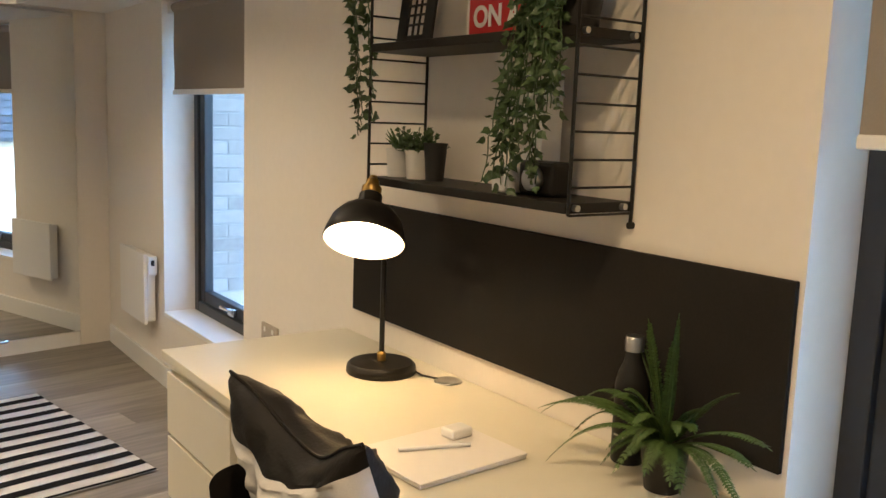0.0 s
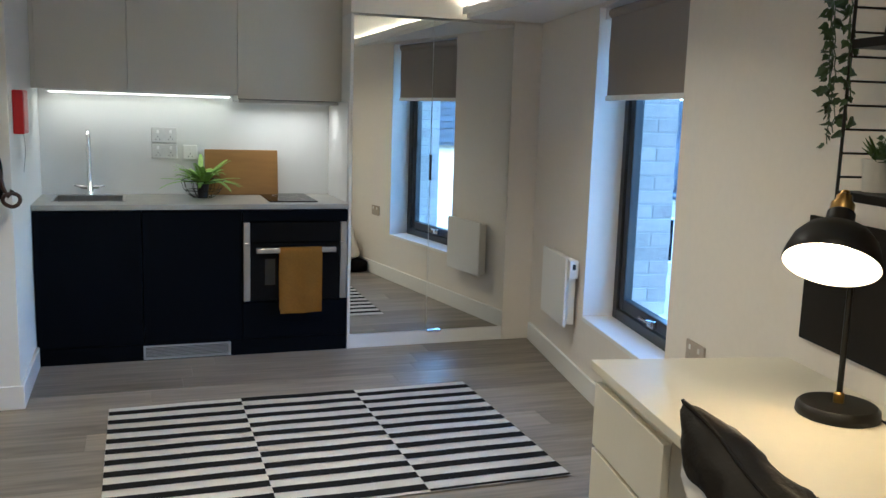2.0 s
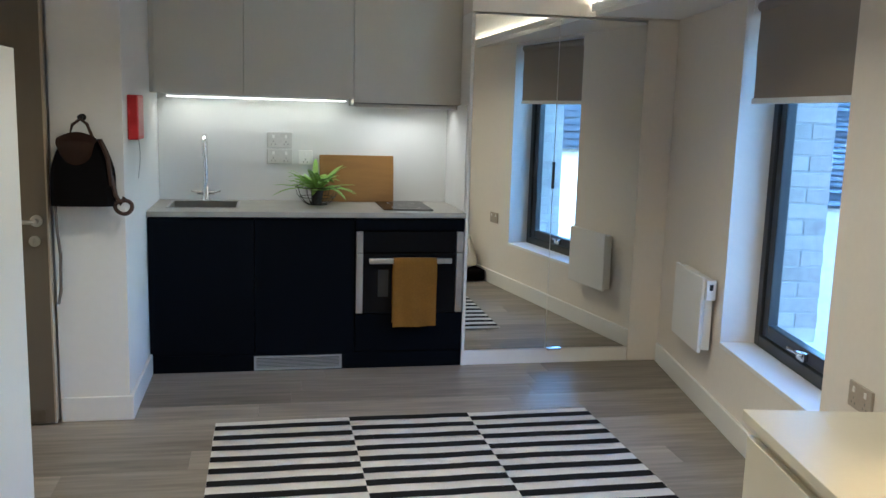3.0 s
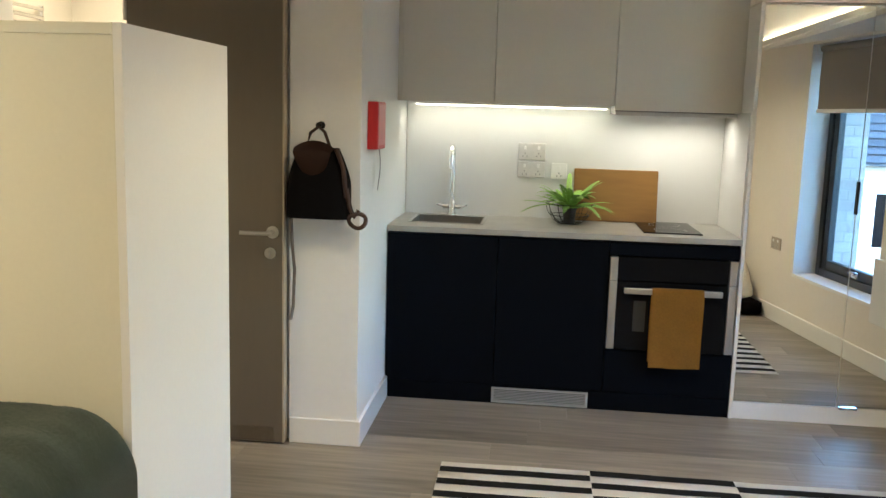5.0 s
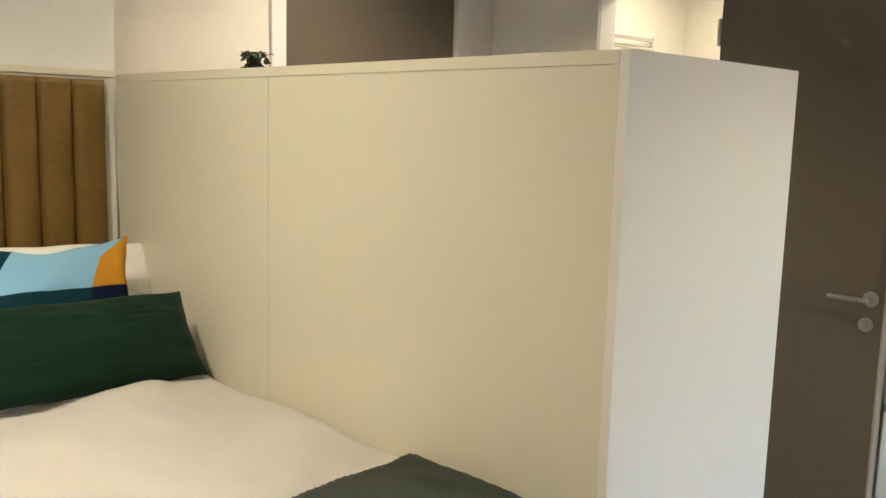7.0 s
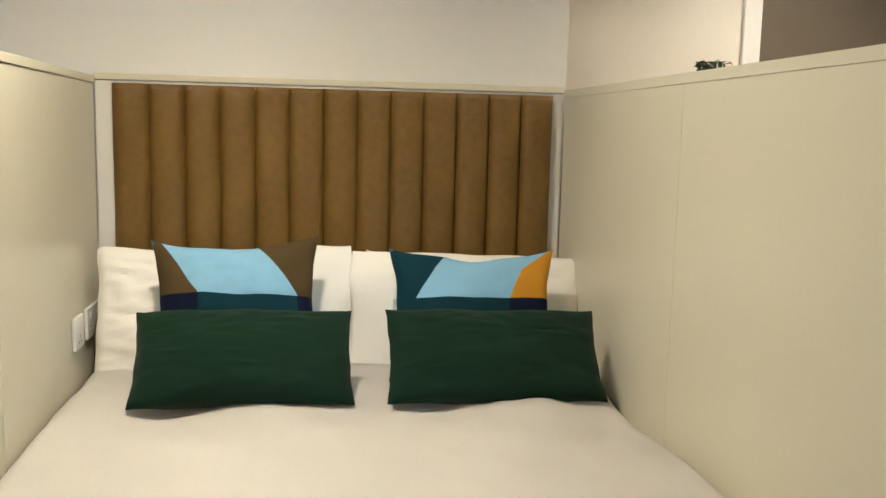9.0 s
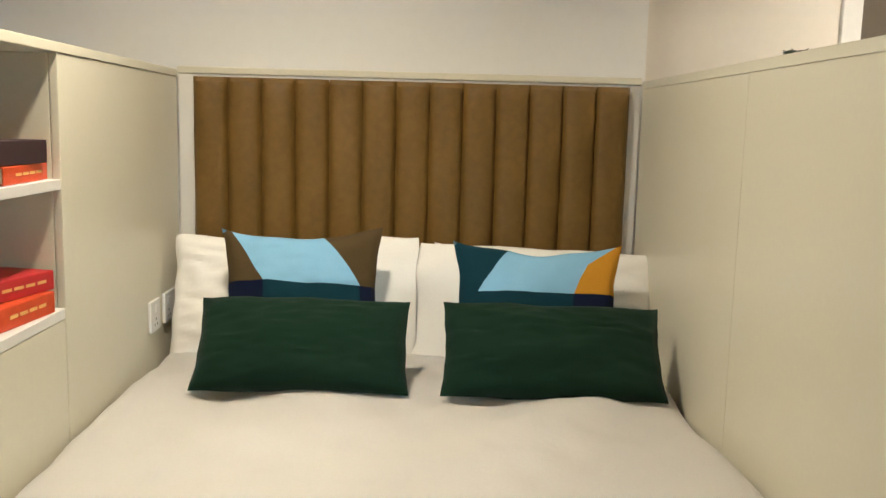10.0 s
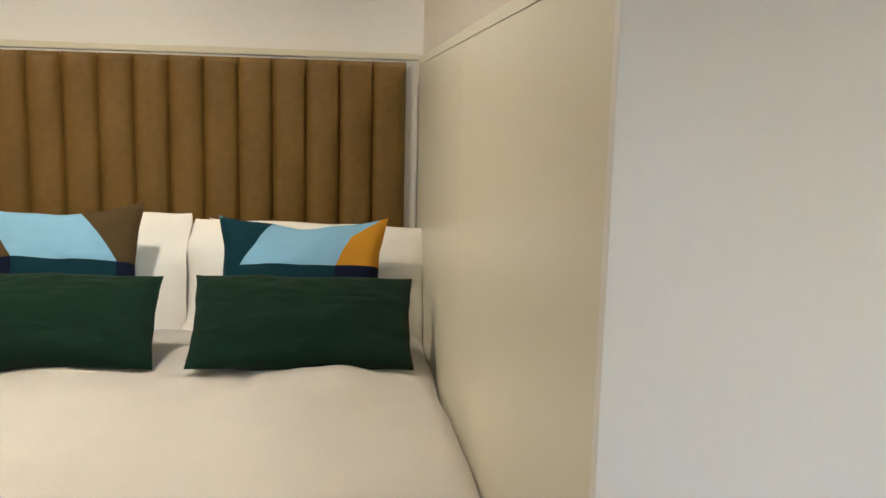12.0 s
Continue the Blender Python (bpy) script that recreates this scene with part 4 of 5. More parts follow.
def frond(start, out, length, droop, width, rng, bm=None, x_max=99.0):
    """One fern frond: a thin rib with paired leaflets."""
    bm = bm or bmesh.new()
    out = Vector(out).normalized()
    side = out.cross(Vector((0, 0, 1)))
    side = side.normalized() if side.length > 0.05 else Vector((1, 0, 0))
    pts = []
    for i in range(17):
        s = i / 16
        pts.append(Vector(start) + out * length * s + Vector((0, 0, -droop * length * s ** 2.2)) + side * 0.05 * length * s * s * rng.uniform(0.9, 1.1))
        pts[-1].x = min(pts[-1].x, x_max - 0.004 * i)
    tube(pts, lambda s: 0.0022 * (1 - 0.8 * s), 5, bm=bm)
    for i in range(2, 17):
        s = i / 16
        w = width * min(1.0, 0.35 + s * 2.2) * max(0.0, 1 - s ** 3) ** 0.6 + 0.002
        d = (pts[i] - pts[i - 1]).normalized()
        for sg in (-1, 1):
            for half in (0.0, 0.33, 0.66):
                p0 = pts[i] - d * length / 16 * half
                tip = p0 + side * sg * w * rng.uniform(0.85, 1.1) + d * w * 0.45 + Vector((0, 0, -0.18 * w))
                mid = (p0 + tip) / 2 + Vector((0, 0, 0.08 * w))
                t = d * length * 0.0115
                vs = [bm.verts.new(q) for q in (p0 - t * 0.5, mid - t, tip, mid + t, p0 + t * 0.5)]
                bm.faces.new(vs)
    return bm


def fern(name, x, y, z, n, length, material, seed, label, pot_r, pot_h, width=0.03, up=(0.25, 1.3), x_max=99.0, sag=(0.15, 0.5)):
    rng = random.Random(seed)
    f = thing(name, (x, y, z), label, "plant")
    pot(f, x, y, z, pot_r * 0.78, pot_r, pot_h, POT_BLACK)
    for i in range(n):
        a = 2 * math.pi * (i + rng.random() * 0.6) / n
        e = rng.uniform(*up)
        ln = length * rng.uniform(0.7, 1.1)
        part("frond", frond((x + 0.012 * math.cos(a), y + 0.012 * math.sin(a), z + pot_h * 0.9), (math.cos(a), math.sin(a), e), ln, rng.uniform(*sag), width * rng.uniform(0.8, 1.15), rng, x_max=x_max), material, f)
    return f


def ivy_leaf(bm, p, d, size, rng):
    d = Vector(d).normalized()
    s = d.cross(Vector((rng.uniform(-1, 1), rng.uniform(-1, 1), rng.uniform(-1, 1)))).normalized()
    n = s.cross(d)
    shape = ((0, 0), (0.34, 0.12), (0.42, 0.42), (0.2, 0.62), (0, 1.0), (-0.2, 0.62), (-0.42, 0.42), (-0.34, 0.12))
    c = bm.verts.new(p + d * size * 0.4 + n * size * 0.10)
    ring = [bm.verts.new(p + s * a * size + d * b * size - n * abs(a) * size * 0.15) for a, b in shape]
    for i in range(8):
        bm.faces.new((c, ring[i], ring[(i + 1) % 8]))


def vine(points, rng, per=0.018, size=0.028):
    bm = bmesh.new()
    pts = [Vector(p) for p in points]
    fine = []
    for a, b in zip(pts, pts[1:]):
        k = max(2, int((b - a).length / 0.02))
        for i in range(k):
            q = a.lerp(b, i / k)
            fine.append(q + Vector((rng.uniform(-1, 1), rng.uniform(-1, 1), rng.uniform(-0.5, 0.5))) * 0.004)
    tube(fine, 0.0015, 5, bm=bm)
    run = 0.0
    for a, b in zip(fine, fine[1:]):
        run += (b - a).length
        if run > per:
            run = 0.0
            t = rng.uniform(0, 2 * math.pi)
            d = Vector((math.cos(t), math.sin(t), rng.uniform(-1.1, 0.1)))
            ivy_leaf(bm, b + d * 0.006, d, size * rng.uniform(0.65, 1.25), rng)
    return bm


# kitchen plant in a wire bowl
fern("potted_fern", -2.045, 0.36, 0.8975, 50, 0.27, FERN_LIGHT, 4, "bright green artificial fern in a black pot on the worktop", 0.036, 0.085, 0.022, (0.35, 1.7), sag=(0.2, 0.6))
wb = thing("wire_bowl", (-2.045, 0.36, 0.8975), "black wire fruit bowl round the fern pot", "bowl")
for k in range(12):
    a = 2 * math.pi * k / 12
    pts = [(-2.045 + r * math.cos(a), 0.36 + r * math.sin(a), 0.8995 + h) for r, h in ((0.055, 0.0), (0.085, 0.02), (0.115, 0.06), (0.128, 0.105))]
    part("wire", tube(pts, 0.0016, 6), BLACK, wb)
for r, h in ((0.055, 0.0018), (0.103, 0.045), (0.128, 0.105)):
    part("ring", tube([(-2.045 + r * math.cos(a), 0.36 + r * math.sin(a), 0.8995 + h) for a in (2 * math.pi * i / 40 for i in range(40))], 0.002, 6, closed=True), BLACK, wb)

# small plant lying on the partition
rng = random.Random(12)
tp = thing("bushy_plant", (-4.88, -2.17, PZ), "small dark green bushy plant on the cupboard top", "plant")
part("pot", turn_profile([(0, 0), (0.034, 0), (0.042, 0.045), (0.038, 0.046), (0.034, 0.038), (0, 0.038)], (-4.88, -2.17, PZ), 24), POT_BLACK, tp, smooth=True)
for k in range(22):
    a = 2 * math.pi * (k + rng.random()) / 22
    r = rng.uniform(0.03, 0.100)
    top = PZ + 0.118 - 0.05 * (r / 0.09) ** 2 * rng.random()
    pts = [(-4.88, -2.17, PZ + 0.038), (-4.88 + 0.4 * r * math.cos(a), -2.17 + 0.4 * r * math.sin(a), top - 0.02), (-4.88 + r * math.cos(a), -2.17 + r * math.sin(a), top - 0.035 * rng.random())]
    part("sprig", vine(pts, rng, 0.006, 0.024), LEAF_DARK, tp)

# towel rail in the bathroom
tr = thing("towel_rail", (-4.93, 0.0, 1.2), "chrome ladder towel rail on the bathroom wall", "towel rail")
for y in (-0.16, 0.27):
    part("upright", tube([(-4.915, y, 1.15), (-4.915, y, 1.965)], 0.014, 10), CHROME, tr, smooth=True)
for z in (1.945, 1.90, 1.855, 1.75, 1.705, 1.66, 1.5, 1.45):
    part("bar", tube([(-4.905, -0.16, z), (-4.905, 0.27, z)], 0.010, 10), CHROME, tr, smooth=True)

# ---- books in the bookcase ----
PAGES = shade("book_pages", (0.62, 0.52, 0.38), 0.9, vary=0.1, bump=0.3, stretch=(1, 1, 30))


def book(x, y, z, ln, wd, th, spin, cover, label):
    """A book lying flat, its spine towards +y."""
    b_ = thing("book", (x, y, z), label, "book", "books in the bookcase")
    m = pose(x, y, z, 0, 0, spin)
    for name, bm, mt in (("cover", box(-ln / 2, ln / 2, -wd, 0, 0, 0.003), cover), ("cover", box(-ln / 2, ln / 2, -wd, 0, th - 0.003, th), cover), ("spine", box(-ln / 2, ln / 2, 0.0002, 0.004, 0, th, bevel=0.0015), cover), ("pages", box(-ln / 2 + 0.004, ln / 2 - 0.004, -wd + 0.004, -0.0005, 0.0032, th - 0.0032), PAGES)):
        bm.transform(m)
        part(name, bm, mt, b_)
    return b_, m


BRED = shade("red_book_cloth", (0.45, 0.022, 0.020), 0.45, vary=0.12)
BORANGE = shade("orange_book_cover", (0.60, 0.075, 0.012), 0.4, vary=0.12)
BPURPLE = shade("dark_plum_book_cloth", (0.035, 0.016, 0.020), 0.6, vary=0.15)
GOLD = shade("gold_print", (0.75, 0.45, 0.12), 0.5)
for x, z, ln, wd, th, sp, mt, lb in ((-3.985, 1.333, 0.215, 0.15, 0.034, 3, BORANGE, "thin orange and red paperback lying on the shelf"),
                                     (-3.965, 1.368, 0.20, 0.15, 0.046, -4, BPURPLE, "thick dark plum book lying on another book"),
                                     (-3.955, 1.059, 0.22, 0.17, 0.044, -6, BORANGE, "orange-red hardback lying on the shelf"),
                                     (-3.985, 1.104, 0.20, 0.16, 0.040, -14, BRED, "red hardback lying on another book")):
    th_, m = book(x, LY - 0.020 if mt != BRED else LY - 0.04, z, ln, wd, th, sp, mt, lb)
    if mt != BPURPLE:
        for k in range(4):
            bm = box(-0.075 + k * 0.034, -0.048 + k * 0.034, 0.0042, 0.0047, th * 0.44, th * 0.60)
            bm.transform(m)
            part("title_bar", bm, GOLD, th_)

# ---- things along the window wall ----
FRAME[0] = SLANT
BRASS = shade("aged_brass", (0.42, 0.27, 0.08), 0.3, 1.0, vary=0.15)
LX, LYY = -0.170, -3.545
dl = thing("desk_lamp", (LX, LYY, DZ), "black metal desk lamp with brass fittings, lit", "lamp")
part("base", turn_profile([(0, 0), (0.098, 0), (0.100, 0.004), (0.098, 0.022), (0.090, 0.030), (0.02, 0.033), (0, 0.033)], (LX, LYY, DZ), 48), BLACK, dl, smooth=True)
part("base_collar", turn_profile([(0, 0.032), (0.013, 0.032), (0.013, 0.055), (0.008, 0.06), (0, 0.06)], (LX, LYY, DZ), 20), BRASS, dl, smooth=True)
part("stem", tube([(LX, LYY, DZ + 0.03), (LX, LYY, 1.20)], 0.0075, 12), BLACK, dl, smooth=True)
RIM, TILT = Vector((-0.298, -3.651, 1.140)), Vector((-0.38, -0.43, -0.82)).normalized()
ax = TILT.to_track_quat("-Z", "Y").to_matrix().to_4x4() @ Matrix.Scale(0.905, 4)
outer = [(0.118, -0.004), (0.120, 0.0), (0.116, 0.022), (0.103, 0.062), (0.080, 0.092), (0.050, 0.108), (0.036, 0.112), (0.034, 0.150), (0.026, 0.156)]
bm = turn_profile(outer, RIM, 48, axis=ax)
part("shade", bm, BLACK, dl, smooth=True)
bm = turn_profile([(0.1165, -0.003), (0.113, 0.021), (0.100, 0.060), (0.077, 0.089), (0.048, 0.104), (0, 0.106)], RIM, 48, axis=ax)
part("shade_lining", bm, shade("white_enamel_lining", (0.85, 0.80, 0.70), 0.4), dl, "white enamelled inside of the shade", True)
part("socket", turn_profile([(0.027, 0.150), (0.030, 0.156), (0.030, 0.176), (0.022, 0.18), (0.020, 0.20), (0.012, 0.206), (0.012, 0.215), (0, 0.216)], RIM, 24, axis=ax), BRASS, dl, "brass lamp holder", True)
part("bulb", turn_profile([(0, 0.015), (0.02, 0.02), (0.034, 0.038), (0.036, 0.052), (0.028, 0.074), (0.016, 0.092), (0.016, 0.104)], RIM, 24, axis=ax), glowing("lamp_bulb", (1.0, 0.68, 0.34), 3.4), dl, smooth=True)
knee = RIM + ax.to_3x3() @ Vector((0, 0, 0.135))
part("arm", tube([(LX, LYY, 1.195), tuple((Vector((LX, LYY, 1.21)) + knee) / 2), tuple(knee)], 0.008, 10), BLACK, dl, smooth=True)
part("wing_nut", box(LX - 0.012, LX + 0.012, LYY - 0.02, LYY + 0.02, 1.185, 1.205, bevel=0.004), BRASS, dl)
part("cable", tube([(LX + 0.05, LYY + 0.06, DZ + 0.012), (LX + 0.085, LYY + 0.0, DZ + 0.006), (-0.095, -3.64, DZ + 0.004), (-0.075, -3.69, DZ + 0.004)], 0.0028, 6), BLACK, dl, smooth=True)

# shelf
FRAME[0] = Matrix.Translation((0, 0, 0.010)) @ SLANT
sh = thing("ladder_shelf", (-0.1, -3.9, 1.24), "black wire ladder wall shelf with dark boards", "shelf")
for y, zb in ((-3.490, 1.245), (-4.300, 1.235)):
    part("upright", tube([(-0.008, y, zb), (-0.008, y, 2.10)], 0.0042, 8), BLACK, sh, smooth=True)
    part("upright", tube([(-0.195, y, 1.262), (-0.195, y, 2.10)], 0.0042, 8), BLACK, sh, smooth=True)
    for k in range(15):
        z = 1.262 + k * 0.0575
        part("rung", tube([(-0.195, y, z), (-0.008, y, z)], 0.0030, 6), BLACK, sh, smooth=True)
    part("wall_foot", turn_profile([(0, 0), (0.008, 0), (0.008, 0.011), (0, 0.012)], (-0.0125, y, zb), 14, axis=pose(0, 0, 0, 0, 90, 0)), BLACK, sh, smooth=True)
for z in (1.287, 1.647, 2.007):
    part("board", box(-0.199, -0.006, -4.2955, -3.4945, z - 0.022, z, bevel=0.002), BLACK_WOOD, sh)
    for y in (-3.49, -4.30):
        for x in (-0.175, -0.035):
            part("peg", turn_profile([(0, 0), (0.007, 0), (0.007, 0.020), (0, 0.020)], (x, y - (0.008 if y < -4 else -0.002), z - 0.010), 12, axis=pose(0, 0, 0, -90, 0, 0)), STEEL, sh, smooth=True)

# upper board
ph = thing("photo_frame", (-0.12, -3.59, 1.648), "black lattice picture frame leaning on the shelf", "frame")
m = Matrix.Translation((-0.115, -3.59, 1.6485)) @ pose(0, 0, 0, 0, 8, 0)


def laid(bm, m):
    bm.transform(m)
    return bm


part("backing", laid(box(-0.004, 0.004, -0.072, 0.072, 0, 0.20), m), shade("pale_print", (0.55, 0.50, 0.44), 0.6), ph)
for y0, y1, z0, z1 in ((-0.085, -0.040, 0, 0.20), (0.040, 0.085, 0, 0.20), (-0.04, 0.04, 0, 0.022), (-0.04, 0.04, 0.18, 0.20)):
    part("frame_bar", laid(box(-0.012, -0.0045, y0, y1, z0, z1, bevel=0.002), m), BLACK, ph)
for k in range(1, 6):
    part("lattice_bar", laid(box(-0.010, -0.0045, -0.04, 0.04, 0.022 + k * 0.026, 0.027 + k * 0.026), m), BLACK, ph)
for k in (-1, 1):
    part("lattice_bar", laid(box(-0.010, -0.0045, k * 0.0135 - 0.002, k * 0.0135 + 0.002, 0.022, 0.18), m), BLACK, ph)
sg = thing("sign_box", (-0.10, -3.90, 1.648), "red sign box with white lettering on the shelf", "sign")
part("box", box(-0.105, -0.06, -4.07, -3.812, 1.6485, 1.80, bevel=0.003), RED, sg)
part("side_cap", box(-0.106, -0.059, -3.8118, -3.805, 1.6485, 1.801, bevel=0.001), TRIM, sg, "white side of the sign")
font = bpy.data.curves.new("lettering", "FONT")
font.body, font.size, font.extrude, font.align_x = "ON AIR", 0.070, 0.0006, "LEFT"
font.offset = 0.0022
tmp = new("lettering_curve", font)
bpy.context.view_layer.update()
letters = bpy.data.meshes.new_from_object(tmp.evaluated_get(bpy.context.evaluated_depsgraph_get()))
bpy.data.objects.remove(tmp)
bm = bmesh.new()
bm.from_mesh(letters)
bmesh.ops.remove_doubles(bm, verts=bm.verts[:], dist=1e-5)
bm.verts.index_update()
bm.transform(Matrix.Translation((-0.1062, -3.832, 1.678)) @ pose(0, 0, 0, 90, 0, -90))
bm.verts.ensure_lookup_table()
left = set(bm.verts)
while left:
    island, todo = set(), [min(left, key=lambda q: q.index)]
    while todo:
        q = todo.pop()
        if q not in island:
            island.add(q)
            todo.extend(e.other_vert(q) for e in q.link_edges)
    left -= island
    one = bm.copy()
    one.verts.ensure_lookup_table()
    keep = {q.index for q in island}
    bmesh.ops.delete(one, geom=[q for q in one.verts if q.index not in keep], context="VERTS")
    part("letter", one, TRIM, sg, "white capital letter")
bm.free()

rng = random.Random(31)
iv = thing("trailing_ivy", (-0.11, -4.19, 1.648), "artificial ivy trailing from a black pot on the shelf", "plant", "trailing ivy")
pot(iv, -0.110, -4.20, 1.6485, 0.05, 0.062, 0.12, POT_BLACK)
for k in range(26):
    y = -4.125 - 0.150 * (k + rng.random()) / 26
    low_ = 1.28 + 0.10 * rng.random() if k < 15 else 1.30 + 0.34 * rng.random()
    x = -0.205 - 0.035 * rng.random()
    y2 = y + (0.13 * rng.random() if k < 11 else -0.03 * rng.random()) * (1.7 - low_) / 0.4
    part("vine", vine([(-0.11, -4.20, 1.77), (-0.16, (y - 4.2) / 2, 1.80 + 0.03 * rng.random()), (x + 0.01, y, 1.70), (x, (y + y2) / 2 + 0.02 * (rng.random() - 0.5), 1.52), (x - 0.01 * rng.random(), y2, low_)], rng, 0.0125, 0.027), LEAF, iv)
il = thing("trailing_ivy", (-0.15, -3.44, 2.008), "artificial ivy trailing from the shelf's upper end", "plant", "trailing ivy")
pot(il, -0.10, -3.56, 2.0075, 0.045, 0.055, 0.10, POT_BLACK)
for k in range(6):
    y = -3.365 - 0.021 * k
    zb = 1.35 + 0.14 * abs(k - 2.2) / 3 + 0.05 * rng.random()
    x = -0.17 - 0.04 * rng.random()
    part("vine", vine([(-0.10, -3.56, 2.10), (-0.14, -3.46, 2.13), (x, y, 2.0), (x - 0.01, y - 0.01, 1.75), (x, y - 0.02 * rng.random() - 0.02, zb)], rng, 0.0125, 0.031), LEAF, il)


def succulent(x, y, spiky, seed, label):
    rng = random.Random(seed)
    s_ = thing("potted_succulent", (x, y, 1.288), label, "plant", "small potted plants")
    pot(s_, x, y, 1.288, 0.030, 0.035, 0.078, POT_WHITE)
    for k in range(26 if spiky else 64):
        a, e = rng.uniform(0, 6.283), rng.uniform(0.5, 2.5) if spiky else rng.uniform(-0.1, 1.6)
        d = Vector((math.cos(a), math.sin(a), e)).normalized()
        ln = rng.uniform(0.04, 0.07) if spiky else rng.uniform(0.055, 0.090)
        p0 = Vector((x, y, 1.358))
        bm = tube([p0, p0 + d * ln * 0.5 + Vector((0, 0, 0.003)), p0 + d * ln], lambda t: (0.0055 if spiky else 0.004) * (1 - 0.85 * t), 5)
        if not spiky:
            for q in range(3):
                ivy_leaf(bm, p0 + d * ln * (0.5 + 0.2 * q), (rng.uniform(-1, 1), rng.uniform(-1, 1), rng.uniform(-0.2, 1)), 0.016, rng)
        part("leaf", bm, FERN if spiky else LEAF, s_)


succulent(-0.128, -3.540, True, 2, "small green spiky succulent in a white pot")
succulent(-0.125, -3.632, False, 3, "small dark bushy plant in a white pot")
bm = turn_profile([(0, 0), (0.024, 0), (0.031, 0.094), (0.033, 0.094), (0.033, 0.100), (0.028, 0.100), (0.026, 0.085), (0, 0.085)], (-0.115, -3.700, 1.2875), 28)
solid("black_pot", bm, POT_BLACK, "small empty black pot beside the potted plants", "pot", smooth=True)
ct = thing("white_carton", (-0.05, -4.03, 1.287), "tall white carton with grey printed bars behind the ivy", "carton")
part("body", box(-0.085, -0.025, -4.085, -4.015, 1.2875, 1.565, bevel=0.002), TRIM, ct)
for z in (1.495, 1.525):
    part("print_bar", box(-0.0862, -0.0852, -4.078, -4.022, z, z + 0.017), GREYPLATE, ct, "grey printed bar")
bx = box(-0.165, -0.105, -4.062, -4.005, 1.2875, 1.345, bevel=0.004)
solid("white_box", bx, TRIM, "small white box under the ivy on the shelf", "box")
cm = thing("toy_camera", (-0.11, -4.13, 1.288), "small black ornament under the ivy on the shelf", "ornament")
part("body", box(-0.14, -0.08, -4.19, -4.07, 1.2875, 1.365, bevel=0.01), BLACK, cm)
part("lens", turn_profile([(0, 0.02), (0.020, 0.02), (0.026, 0.018), (0.028, 0)], (-0.14, -4.13, 1.325), 24, axis=pose(0, 0, 0, 0, -90, 0)), STEEL, cm, smooth=True)

FRAME[0] = SLANT
# beside the desk, on the floor
case_ = thing("suitcase", (-0.15, -2.72, 0), "low dark case lying on the floor by the window wall", "case")
part("body", box(-0.27, -0.03, -2.93, -2.50, 0.012, 0.11, bevel=0.02), CANVAS, case_, smooth=True)
for y in (-2.86, -2.57):
    part("foot", box(-0.25, -0.22, y - 0.02, y + 0.02, 0.0, 0.0125, bevel=0.003), BLACK, case_)


def tote(u, v):
    a = 2 * math.pi * u
    r = (1 - 0.55 * v ** 1.6) * (1 + 0.12 * wavy(math.cos(a), math.sin(a), v * 2, 1.8)) * (0.4 + 0.6 * min(1, (1.02 - v) / 0.15)) * min(1, 0.55 + v * 5)
    return (-0.145 + 0.10 * r * math.cos(a), -2.73 + 0.19 * r * math.sin(a) - 0.03 * v, 0.112 + 0.29 * v + 0.015 * wavy(math.cos(a), math.sin(a), v, 2.5) * v)


bm = grid(40, 24, tote)
bmesh.ops.remove_doubles(bm, verts=bm.verts[:], dist=1e-4)
bmesh.ops.holes_fill(bm, edges=bm.edges[:], sides=0)
bmesh.ops.recalc_face_normals(bm, faces=bm.faces[:])
solid("tote_bag", bm, shade("off_white_cotton_bag", (0.62, 0.58, 0.50), 0.9, vary=0.08, bump=0.4, bump_scale=120), "crumpled off-white cotton bag on a dark case", "bag", smooth=True)
solid("folded_umbrella", tube([(-0.10, -2.97, 0.0), (-0.055, -2.975, 0.45), (-0.035, -2.978, 0.64)], lambda s: 0.012 + 0.012 * math.sin(s * 2.6), 10), BLACK, "thin dark folded umbrella leaning beside the desk", "umbrella", smooth=True)

# on the desk
PAPER = shade("white_laptop_shell", (0.76, 0.72, 0.68), 0.4, vary=0.02)
m = Matrix.Translation((-0.390, -4.155, DZ)) @ pose(0, 0, 0, 0, 0, 4)
lp = thing("closed_laptop", (-0.390, -4.155, DZ), "closed white laptop lying on the desk", "laptop")
part("base", laid(box(-0.145, 0.145, -0.115, 0.115, 0.002, 0.009, bevel=0.003), m), PAPER, lp)
part("lid", laid(box(-0.147, 0.147, -0.117, 0.117, 0.0095, 0.015, bevel=0.003), m), PAPER, lp)
pn = laid(tube([(-0.081, 0.044, 0.0195), (0.068, -0.018, 0.0195)], 0.0045, 10), m)
solid("stylus", pn, TRIM, "white stylus lying on the laptop", "pen", smooth=True)
bm = laid(box(0.053, 0.113, 0.024, 0.069, 0.0153, 0.038, bevel=0.006, seg=3), m)
solid("earbud_case", bm, TRIM, "small white earbud case on the laptop", "case", smooth=True)
bt = thing("water_bottle", (-0.050, -4.374, DZ), "matt black metal bottle with a steel cap", "bottle")
part("body", turn_profile([(0, 0), (0.034, 0), (0.036, 0.004), (0.036, 0.17), (0.031, 0.195), (0.019, 0.225), (0.018, 0.245), (0, 0.245)], (-0.050, -4.374, DZ), 32), BLACK, bt, smooth=True)
part("cap", turn_profile([(0, 0.245), (0.020, 0.245), (0.020, 0.274), (0.018, 0.277), (0, 0.277)], (-0.050, -4.374, DZ), 24), STEEL, bt, smooth=True)
part("logo_bar", box(-0.0875, -0.0852, -4.392, -4.366, DZ + 0.062, DZ + 0.066), STEEL, bt)
